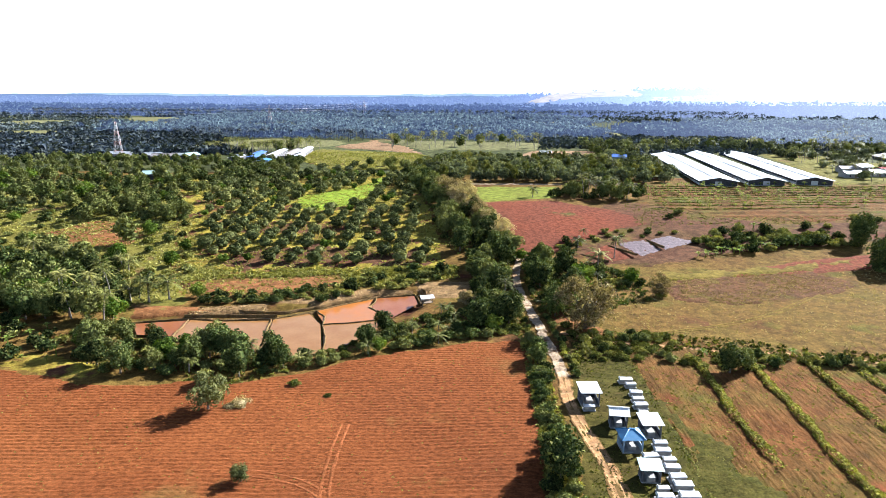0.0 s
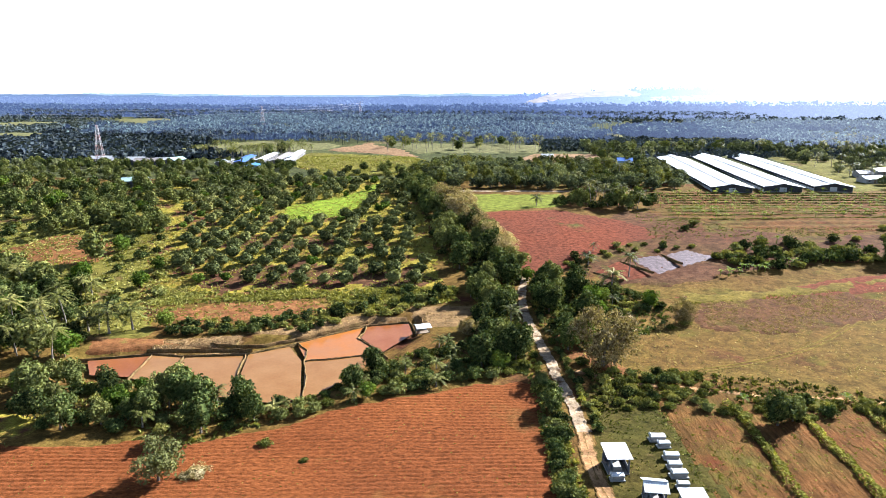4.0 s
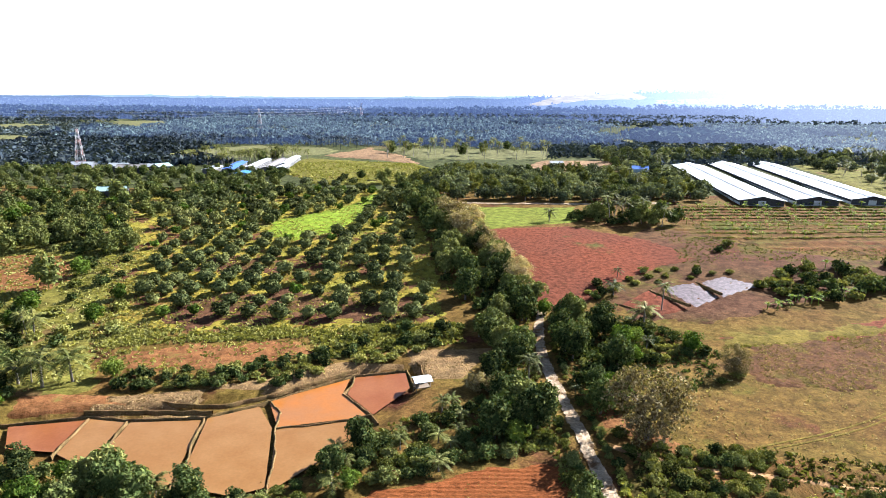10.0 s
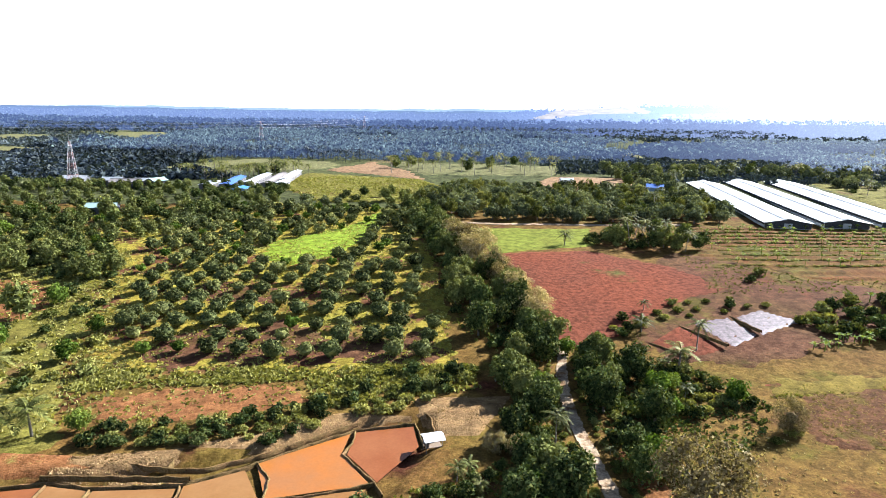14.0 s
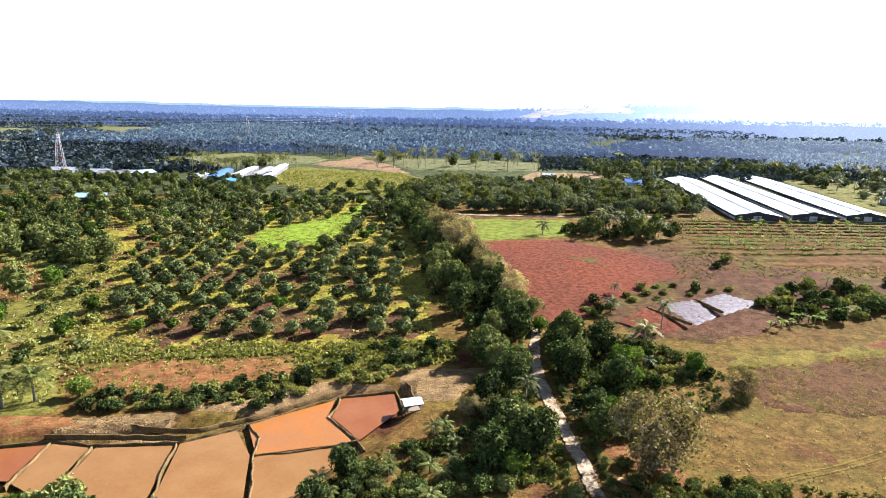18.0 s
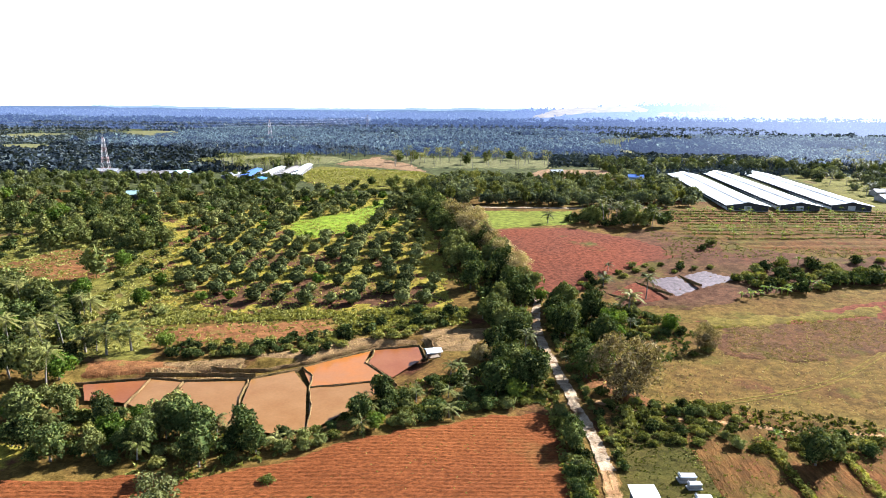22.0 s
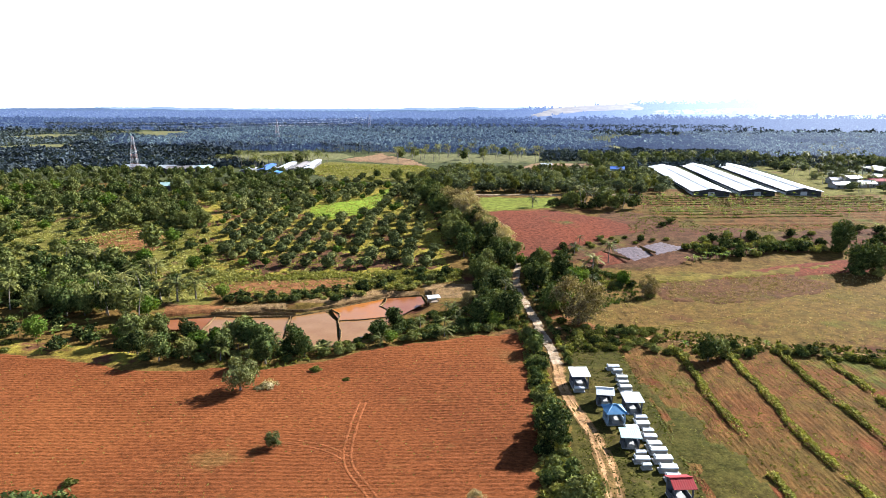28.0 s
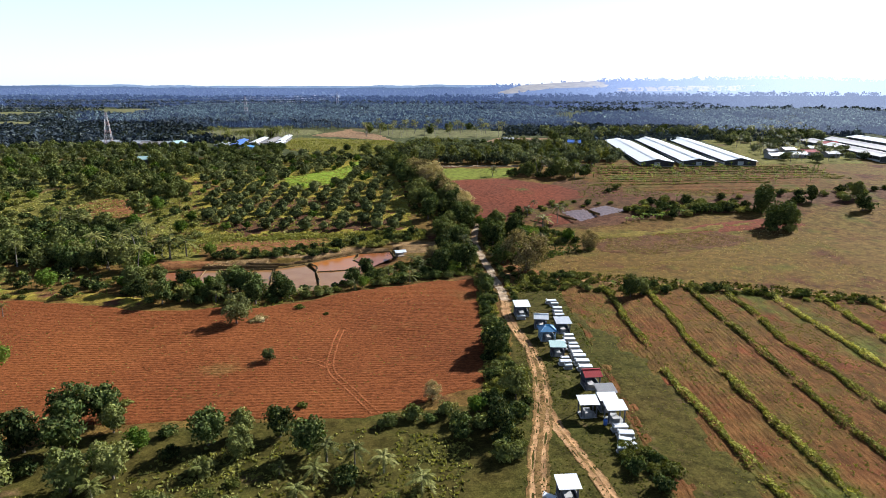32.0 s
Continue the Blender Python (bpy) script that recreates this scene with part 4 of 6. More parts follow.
# ---- buildings ----
def ribbed(w, d, z0, z1, step, material, name="roof", thick=0.014):
    """A corrugated sheet over w by d, its height going from z0 at -d/2 to z1 at d/2; ribs run down the slope."""
    n = max(4, int(w / step))
    verts, faces = [], []
    for i in range(2 * n + 1):
        x = -w / 2 + w * i / (2 * n)
        rib = thick if i % 2 else 0.0
        for y, z in ((-d / 2, z0), (d / 2, z1)):
            verts += [(x, y, z + rib), (x, y, z + rib - 0.03)]
    for i in range(2 * n):
        a, b = 4 * i, 4 * i + 4
        faces += [(a, b, b + 2, a + 2), (a + 1, a + 3, b + 3, b + 1), (a, a + 1, b + 1, b), (a + 2, b + 2, b + 3, a + 3)]
    faces += [(0, 2, 3, 1), (8 * n, 8 * n + 1, 8 * n + 3, 8 * n + 2)]
    return mesh_of(name, verts, faces, material)


def shifted(me, dx=0.0, dy=0.0, dz=0.0, turn=0.0):
    me.transform(pose(dx, dy, dz, 0, 0, turn))
    return me


def shelter(x, y, w, d, tall, roof, label, turn=0.0, style="flat", wall="shaded_wall", walled=True):
    """A small grave house: slab, posts, low walls, a roof and the tomb under it."""
    z = up(x, y, 0.05)
    s = thing("grave_shelter", label, "grave shelter", (x, y, z), turn, "grave shelters")
    part("slab", solid("slab", [(-w / 2, -d / 2, -0.25, w / 2, d / 2, 0.15)], M["concrete"], 0.03), s)
    for px in (-w / 2 + 0.15, w / 2 - 0.15):
        for py in (-d / 2 + 0.15, d / 2 - 0.15):
            part("post", solid("post", [(px - 0.09, py - 0.09, 0.15, px + 0.09, py + 0.09, tall)], M[wall], 0.015), s)
    for py in (-d / 2 + 0.15, d / 2 - 0.15):
        part("beam", solid("beam", [(-w / 2 + 0.06, py - 0.09, tall - 0.18, w / 2 - 0.06, py + 0.09, tall - 0.002)], M[wall]), s)
    if walled:
        part("back_wall", solid("back_wall", [(-w / 2 + 0.24, d / 2 - 0.2, 0.15, w / 2 - 0.24, d / 2 - 0.1, tall - 0.2)], M[wall]), s)
        part("side_wall", solid("side_wall", [(w / 2 - 0.2, -d / 2 + 0.26, 0.15, w / 2 - 0.1, d / 2 - 0.26, 1.1)], M[wall]), s)
        part("low_wall", solid("low_wall", [(-w / 2 + 0.1, -d / 2 + 0.26, 0.15, -w / 2 + 0.2, d / 2 - 0.26, 0.8)], M[wall]), s)
    # concrete grey instead of white imitates the shade under the roof
    part("tomb_chest", solid("tomb_chest", [(-0.55, -0.95, 0.15, 0.55, 0.9, 0.8)], M["concrete"], 0.02), s)
    ww, dd = w + 0.5, d + 0.5
    if style == "flat":
        part("roof", ribbed(ww, dd, tall + 0.02, tall + 0.35, 0.3, M[roof]), s)
    elif style == "gable":
        part("roof_slope", shifted(ribbed(ww, dd / 2 + 0.02, tall + 0.05, tall + 0.75, 0.3, M[roof], "roof_slope"), 0, -dd / 4), s)
        part("roof_slope", shifted(ribbed(ww, dd / 2 + 0.02, tall + 0.75, tall + 0.05, 0.3, M[roof], "roof_slope"), 0, dd / 4), s)
        part("ridge_cap", solid("ridge_cap", [(-ww / 2, -0.14, tall + 0.74, ww / 2, 0.14, tall + 0.82)], M[roof]), s)
        part("gable", mesh_of("gable", [(-w / 2, -d / 2, tall), (-w / 2, d / 2, tall), (-w / 2, 0, tall + 0.65), (-w / 2 + 0.1, -d / 2, tall), (-w / 2 + 0.1, d / 2, tall), (-w / 2 + 0.1, 0, tall + 0.65)], [(0, 2, 1), (3, 4, 5), (0, 1, 4, 3), (1, 2, 5, 4), (2, 0, 3, 5)], M[wall]), s)
    else:
        v = [(-ww / 2, -dd / 2, tall), (ww / 2, -dd / 2, tall), (ww / 2, dd / 2, tall), (-ww / 2, dd / 2, tall), (-0.25, 0, tall + 0.95), (0.25, 0, tall + 0.95)]
        part("roof", mesh_of("roof", v, [(0, 1, 5, 4), (1, 2, 5), (2, 3, 4, 5), (3, 0, 4), (3, 2, 1, 0)], M[roof]), s)
        part("ridge_cap", solid("ridge_cap", [(-0.35, -0.09, tall + 0.91, 0.35, 0.09, tall + 1.0)], M[roof]), s)
        for ex, ey in ((-1, -1), (1, -1), (1, 1), (-1, 1)):
            part("hip_cap", tubes("hip_cap", [([(ex * ww / 2, ey * dd / 2, tall + 0.02), (ex * 0.25, 0, tall + 0.97)], [0.06, 0.06])], M[roof], 5), s)
    return s


shelter(25.3, 100.6, 3.0, 3.2, 2.5, "white_roof", "grave shelter with a white sheet roof and white posts", 3)
shelter(28.4, 93.4, 2.6, 2.7, 2.2, "white_roof", "small grave shelter with a ribbed white gable roof", -6, "gable")
shelter(28.6, 86.9, 3.0, 2.9, 2.2, "blue_roof", "grave shelter with a blue hipped roof and pale blue posts", 4, "hip", "blue_wall")
shelter(32.5, 90.9, 2.8, 2.9, 2.3, "zinc_roof", "grave shelter with a grey zinc roof and plastered walls", 2)
shelter(29.3, 79.5, 2.6, 2.1, 2.0, "green_roof", "low grave shelter with a pale grey-green roof", -3)
shelter(32.3, 65.9, 2.6, 2.9, 2.5, "red_roof", "grave house with a dark red gable roof and white walls", 5, "gable")
shelter(33.6, 61.3, 2.7, 2.4, 1.9, "grey_roof", "grave shelter with a flat dark roof edged in concrete", 4, wall="concrete")
shelter(29.6, 56.5, 2.6, 2.2, 2.4, "white_roof", "open grave shelter with a large white sheet roof", 2, walled=False)
shelter(33.0, 57.9, 2.5, 1.8, 2.2, "white_roof", "grave shelter with a clean white roof", 2)
shelter(33.3, 54.7, 2.7, 2.2, 2.4, "white_roof", "open grave shelter with a pale sheet roof and blue tank below", 3, walled=False)
shelter(22.3, 36.1, 2.4, 2.2, 2.2, "white_roof", "white-roofed grave shelter beside the dirt track", 4)

# tomb: base, chest, lid, headstone
tomb = thing("tomb", "white painted concrete tomb on a low plinth in the grass", "tomb", (33.3, 108.2, up(33.3, 108.2, 0.06)), 92, "tombs")
part("plinth", solid("plinth", [(-0.7, -1.3, -0.2, 0.7, 1.3, 0.18)], M["concrete"], 0.02), tomb)
part("chest", solid("chest", [(-0.5, -1.1, 0.18, 0.5, 1.1, 0.75)], M["concrete"], 0.03), tomb)
part("lid", solid("lid", [(-0.58, -1.18, 0.75, 0.58, 1.18, 0.88)], M["tile"], 0.03), tomb)
head = part("headstone", solid("headstone", [(-0.42, 1.0, 0.88, 0.42, 1.12, 1.15)], M["plaster"], 0.03), tomb)
part("name_plate", solid("name_plate", [(-0.28, 0.985, 0.93, 0.28, 0.998, 1.1)], M["concrete"]), head)
for x, y, turn, size in ((33.7, 106.4, 95, 0.9), (33.8, 103.3, 88, 1.05), (33.5, 101, 91, 0.95), (33.4, 98.9, 94, 1.1), (33.1, 96.4, 90, 0.8), (33.1, 87.5, 92, 1.0), (32.8, 85.5, 90, 1.15), (30.7, 84.1, 96, 1.1), (30.6, 82.1, 90, 1.0), (33.1, 83.3, 92, 0.9),
                         (32.9, 81.5, 89, 1.05), (32.9, 79.3, 93, 1.1), (33.0, 77.5, 90, 1.25), (33.0, 75.1, 91, 1.3), (33.0, 72.6, 88, 1.25), (30.2, 76.6, 92, 0.8), (29.9, 74.8, 90, 1.1), (30.1, 73.1, 95, 0.7), (33.0, 70.3, 90, 1.1), (33.3, 51.7, 94, 1.1), (33.6, 49.9, 87, 1.15), (33.0, 48.2, 70, 0.9), (33.4, 46.9, 110, 0.8), (31.9, 46, 85, 0.6), (24.9, 97.9, 92, 0.9), (20.0, 35.6, 60, 0.8)):
    copy_thing(tomb, pose(x, y, up(x, y, 0.06), 0, 0, turn) @ Matrix.Diagonal((size * 0.86, size * 0.86, 0.9 + 0.2 * (size - 0.6), 1)))

def tank(x, y):
    z = up(x, y, 0.05)
    t = thing("water_drum", "blue plastic drum standing by a grave shelter", "drum", (x, y, z))
    part("drum", tubes("drum", [([(0, 0, 0), (0, 0, 0.1), (0, 0, 0.85), (0, 0, 0.95)], [0.26, 0.3, 0.3, 0.22])], M["deep_blue"], 14), t)
    part("cap", tubes("cap", [([(0.1, 0, 0.95), (0.1, 0, 1.0)], [0.06, 0.05])], M["dark"], 8), t)
tank(31.6, 53.4)


def broiler_shed(x, y, w, length, turn, tall, roof, label):
    """A long, low poultry house: walls with wire sides, two roof slopes, a raised ridge vent and a gable."""
    s = thing("poultry_shed", label, "shed", (x, y, up(x, y)), turn, "poultry sheds")
    part("floor_slab", solid("floor_slab", [(-w / 2, 0, -1.5, w / 2, length, 0.3)], M["concrete"]), s)
    for sx in (-1, 1):
        part("side_wall", solid("side_wall", [(sx * (w / 2 - 0.2) - 0.12, 0.2, 0.3, sx * (w / 2 - 0.2) + 0.12, length - 0.2, 1.2)], M["plaster"]), s)
        part("curtain", solid("curtain", [(sx * (w / 2 - 0.2) - 0.03, 0.2, 1.2, sx * (w / 2 - 0.2) + 0.03, length - 0.2, tall)], M["dark"]), s, "dark netting side curtain")
    for k in range(int(length / 9) + 1):
        for sx in (-1, 1):
            yy = min(0.3 + 9 * k, length - 0.3)
            part("post", solid("post", [(sx * (w / 2 - 0.02) - 0.12, yy - 0.12, 0.3, sx * (w / 2 - 0.02) + 0.12, yy + 0.12, tall)], M["concrete"]), s)
    rise, n = w * 0.085, int(length / 1.4)
    for sx in (-1, 1):
        verts, faces = [], []
        for i in range(n + 1):
            yy = -1 + (length + 2) * i / n
            rib = 0.07 if i % 2 else 0
            verts += [(sx * (w / 2 + 0.9), yy, tall - 0.2 + rib), (sx * 0.9, yy, tall + rise - 0.25 + rib)]
        faces = [(2 * i, 2 * i + 2, 2 * i + 3, 2 * i + 1) for i in range(n)]
        part("roof_slope", mesh_of("roof_slope", verts, faces, M[roof]), s)
    part("ridge_vent", mesh_of("ridge_vent", [(-1.8, -1, tall + rise - 0.1), (0, -1, tall + rise + 0.2), (1.8, -1, tall + rise - 0.1), (-1.8, length + 1, tall + rise - 0.1), (0, length + 1, tall + rise + 0.2), (1.8, length + 1, tall + rise - 0.1)], [(0, 1, 4, 3), (1, 2, 5, 4), (0, 2, 1), (3, 4, 5)], M[roof]), s)
    # dark gable sheets stand in for the shaded interior under the roof
    for yy in (0.1, length - 0.1):
        part("gable", mesh_of("gable", [(-w / 2, yy, 0.3), (w / 2, yy, 0.3), (w / 2, yy, tall), (0, yy, tall + rise - 0.2), (-w / 2, yy, tall), (-w / 2, yy + 0.2, 0.3), (w / 2, yy + 0.2, 0.3), (w / 2, yy + 0.2, tall), (0, yy + 0.2, tall + rise - 0.2), (-w / 2, yy + 0.2, tall)], [(0, 1, 2, 3, 4), (9, 8, 7, 6, 5), (0, 5, 6, 1), (1, 6, 7, 2), (4, 9, 5, 0)], M["dark"]), s, "gable end painted dark as the shaded interior")
    part("gable_door", solid("gable_door", [(-1.5, -0.02, 0.3, 1.5, 0.08, 2.2)], M["zinc_roof"]), s)
    return s


broiler_shed(126, 307, 17, 138, -7.0, 2.7, "white_roof", "long white-roofed poultry shed with dark netting sides")
broiler_shed(149, 308, 16, 146, -7.2, 2.7, "white_roof", "long white-roofed poultry shed with a raised ridge")
broiler_shed(173, 311, 16, 146, -8.0, 2.7, "white_roof", "long poultry shed with a dusty white roof")
broiler_shed(265, 322, 14, 112, -9, 3.5, "dull_roof", "long poultry shed with a grey-brown roof")
broiler_shed(289, 336, 14, 112, -9, 3.5, "dull_roof", "long poultry shed with a faded roof")
broiler_shed(318, 360, 14, 100, -9, 3.5, "white_roof", "far poultry shed with a pale roof")


def house(x, y, w, d, tall, roof, wall, label, turn=0.0, rise=None):
    z = up(x, y)
    rise = rise or d * 0.2
    s = thing("house", label, "house", (x, y, z), turn, "village houses")
    part("wall", solid("wall", [(-w / 2, -d / 2, -1, w / 2, d / 2, tall)], M[wall]), s)
    ww, dd = w + 1.0, d + 1.2
    part("roof_slope", shifted(ribbed(ww, dd / 2 + 0.02, tall - 0.05, tall + rise, 0.6, M[roof], "roof_slope", 0.02), 0, -dd / 4), s)
    part("roof_slope", shifted(ribbed(ww, dd / 2 + 0.02, tall + rise, tall - 0.05, 0.6, M[roof], "roof_slope", 0.02), 0, dd / 4), s)
    part("ridge_cap", solid("ridge_cap", [(-ww / 2, -0.2, tall + rise, ww / 2, 0.2, tall + rise + 0.1)], M[roof]), s)
    for sx in (-1, 1):
        g = sx * (w / 2 - 0.1)
        part("gable", mesh_of("gable", [(g - 0.1, -d / 2, tall), (g - 0.1, d / 2, tall), (g - 0.1, 0, tall + rise - 0.1), (g + 0.1, -d / 2, tall), (g + 0.1, d / 2, tall), (g + 0.1, 0, tall + rise - 0.1)], [(0, 2, 1), (3, 4, 5), (0, 1, 4, 3), (1, 2, 5, 4), (2, 0, 3, 5)], M[wall]), s)
    part("door", solid("door", [(-0.5, -d / 2 - 0.05, 0, 0.5, -d / 2 + 0.05, 2.05)], M["wood"]), s)
    for k in range(max(1, int(w / 4))):
        wx = -w / 2 + 1.6 + k * (w - 3.2) / max(1, int(w / 4) - 1) if w > 8 else w / 2 - 1.2
        win = part("window", solid("window", [(wx - 0.65, -d / 2 - 0.06, 0.9, wx + 0.65, -d / 2 + 0.04, 2.0)], M["plaster"]), s)
        part("pane", solid("pane", [(wx - 0.55, -d / 2 - 0.075, 1.0, wx + 0.55, -d / 2 - 0.063, 1.9)], M["dark"]), win)
    return s


# walls in dark grey_roof have the shade of their gable side painted in
house(-132, 387, 17, 6, 3.0, "zinc_roof", "grey_roof", "long low house with a pale zinc roof among trees", 95, 0.7)
house(-124, 399, 40, 5.6, 3.0, "deep_blue", "grey_roof", "long building with a blue sheet roof", 98, 0.7)
house(-115, 414, 46, 4.8, 3.0, "white_roof", "grey_roof", "long white-roofed building beside palms", 95, 0.6)
house(-110.5, 372, 8, 6, 2.6, "blue_roof", "blue_wall", "small annexe with a pale blue roof", 93, 0.7)
house(-106.5, 416, 54, 4.5, 2.8, "dull_roof", "grey_roof", "long building with a dusty brown roof", 95, 0.6)
house(-101, 431, 48, 4.6, 3.0, "white_roof", "grey_roof", "long white-roofed building at the grove's edge", 96, 0.6)
house(-97, 398, 16, 4.5, 2.8, "white_roof", "grey_roof", "low white-roofed outbuilding below the sheds", 94, 0.6)
house(-176, 386, 14, 7, 3.0, "dull_roof", "shaded_wall", "house with a reddish-brown roof among trees", 10)
house(-186, 392, 10, 7, 3.0, "zinc_roof", "shaded_wall", "house with a rusty zinc roof", 4)
house(-168, 392, 12, 6, 3.0, "zinc_roof", "shaded_wall", "house with a brown zinc roof", 8)
house(-162, 391, 8, 7, 3.2, "green_roof", "shaded_wall", "small house with a pale green roof", 60)
house(-146, 311, 11, 7, 3.2, "green_roof", "shaded_wall", "low house with a pale grey-green roof among trees", 12)
house(-210, 398, 12, 7, 3.0, "zinc_roof", "shaded_wall", "pale service building beside the lattice tower", 5)
house(100, 395, 8, 7, 3.8, "deep_blue", "blue_wall", "small house with a bright blue roof", -12)
house(60, 432, 7, 5, 2.6, "zinc_roof", "plaster", "field hut with a grey roof", 5)
for x, y, w, roof, turn in ((206, 338, 12, "zinc_roof", 8), (222, 343, 10, "zinc_roof", -5), (233, 352, 13, "red_roof", 12), (243, 345, 9, "grey_roof", 3), (250, 372, 12, "zinc_roof", -8), (228, 366, 10, "white_roof", 15), (276, 402, 14, "red_roof", 4), (214, 358, 8, "grey_roof", 0)):
    house(x, y, w * 0.8, 6.5, 2.6, roof, "concrete", {"white_roof": "village house with a white roof", "zinc_roof": "village house with a dull zinc roof", "red_roof": "village house with a faded red roof", "grey_roof": "village house with a dark roof"}[roof], turn)


def field_hut(x, y):
    z = -0.55
    s = thing("pond_hut", "small open hut with a white sheet roof on the pond bank", "hut", (x, y, z), 20)
    for px in (-1.3, 1.3):
        for py in (-0.9, 0.9):
            part("post", tubes("post", [([(px, py, -0.9), (px, py, 1.75)], [0.07, 0.06])], M["wood"], 6), s)
    part("platform", solid("platform", [(-1.3, -0.95, 0.35, 1.3, 0.95, 0.45)], M["wood"]), s)
    part("side_screen", solid("side_screen", [(-1.28, 0.86, 0.45, 1.28, 0.92, 1.3)], M["zinc_roof"]), s)
    part("roof_slope", shifted(ribbed(3.4, 1.5, 1.7, 2.2, 0.25, M["white_roof"], "roof_slope"), 0, -0.72), s)
    part("roof_slope", shifted(ribbed(3.4, 1.5, 2.2, 1.7, 0.25, M["white_roof"], "roof_slope"), 0, 0.72), s)
    part("rail", tubes("rail", [([(-2.2, -1.2, 0.6), (-1.3, -0.9, 0.6)], [0.04, 0.04])], M["wood"], 5), s)
field_hut(-4.2, 151.6)


def lattice(x, y, tall, foot, label, arms=False):
    z = up(x, y, -0.3)
    s = thing("lattice_tower", label, "tower", (x, y, z), 12)
    def leg(sx, sy, t):
        r = foot / 2 * (1 - 0.82 * t)
        return (sx * r, sy * r, tall * t)
    corners = ((-1, -1), (1, -1), (1, 1), (-1, 1))
    n = 8
    for sx, sy in corners:
        part("leg", tubes("leg", [([leg(sx, sy, 0), leg(sx, sy, 1)], [0.16, 0.09])], M["steel"], 5), s)
    for k in range(n):
        t0, t1 = k / n, (k + 1) / n
        runs = []
        for i in range(4):
            a, b = corners[i], corners[(i + 1) % 4]
            runs += [([leg(*a, t0), leg(*b, t1)], [0.07, 0.07]), ([leg(*b, t0), leg(*a, t1)], [0.07, 0.07]), ([leg(*a, t1), leg(*b, t1)], [0.07, 0.07])]
        for run in runs:
            part("brace", tubes("brace", [run], M["red_paint" if k % 2 else "steel"], 4), s)
    if arms:
        for t in (0.72, 0.84, 0.96):
            part("cross_arm", tubes("cross_arm", [([(-foot * 0.8, 0, tall * t), (foot * 0.8, 0, tall * t)], [0.1, 0.1]), ([(-foot * 0.8, 0, tall * t), (0, 0, tall * t + 1.2)], [0.06, 0.06]), ([(foot * 0.8, 0, tall * t), (0, 0, tall * t + 1.2)], [0.06, 0.06])], M["steel"], 4), s)
    else:
        part("antenna", tubes("antenna", [([(0, 0, tall), (0, 0, tall + 2.5)], [0.06, 0.03])], M["steel"], 5), s)
        for a in range(3):
            ax, ay = math.cos(a * 2.1) * 0.7, math.sin(a * 2.1) * 0.7
            part("panel_antenna", solid("panel_antenna", [(ax - 0.15, ay - 0.12, tall - 2.5, ax + 0.15, ay + 0.12, tall - 0.6)], M["plaster"]), s)
lattice(-207, 391, 23, 5.0, "red and white steel lattice mast")
lattice(-224, 765, 26, 6.0, "far steel power pylon with three cross arms", True)
lattice(-158, 1080, 28, 6.0, "distant steel power pylon", True)

# wires from pylon to pylon
wires = thing("power_line", "thin sagging power wires between steel pylons", "power line", (-224, 765, up(-224, 765)))
for k, (dx, dz) in enumerate(((-4.8, 18.7), (4.8, 18.7), (-4.8, 21.8), (4.8, 21.8), (-4.8, 25), (4.8, 25))):
    for ex, ey in ((66, 315), (-240, -190)):
        part("wire", tubes("wire", [([(dx + ex * u, ey * u, dz - 6 * 4 * u * (1 - u) * 0.4) for u in (0, 0.2, 0.4, 0.6, 0.8, 1)], [0.05] * 6)], M["steel"], 4), wires)

# ---- plants ----
def leaf_quads(at, out, size, rng, long=1.5, stray=0.55, tri=False):
    """Leaves at points, facing more or less outwards: bent quads, or pointed triangles."""
    n = len(at)
    out = out + rng.normal(0, stray, (n, 3))
    out /= np.linalg.norm(out, axis=1, keepdims=True) + 1e-9
    side = np.cross(out, rng.normal(0, 1, (n, 3)))
    side /= np.linalg.norm(side, axis=1, keepdims=True) + 1e-9
    tip = np.cross(out, side)
    s = (size * rng.uniform(0.6, 1.4, n))[:, None]
    droop = out * s * 0.25
    if tri:
        return np.stack([at - side * s * 0.62 - tip * s * 0.5, at + side * s * 0.62 - tip * s * 0.45 - droop, at + tip * s * 0.75 * long - droop], 1)
    return np.stack([at - side * s * 0.5 - tip * s * 0.2, at - tip * s * 0.75 * long - droop, at + side * s * 0.5 + tip * s * 0.1, at + tip * s * 0.75 * long - droop], 1)


def on_ball(n, rng):
    v = rng.normal(0, 1, (n, 3))
    return v / np.linalg.norm(v, axis=1, keepdims=True)


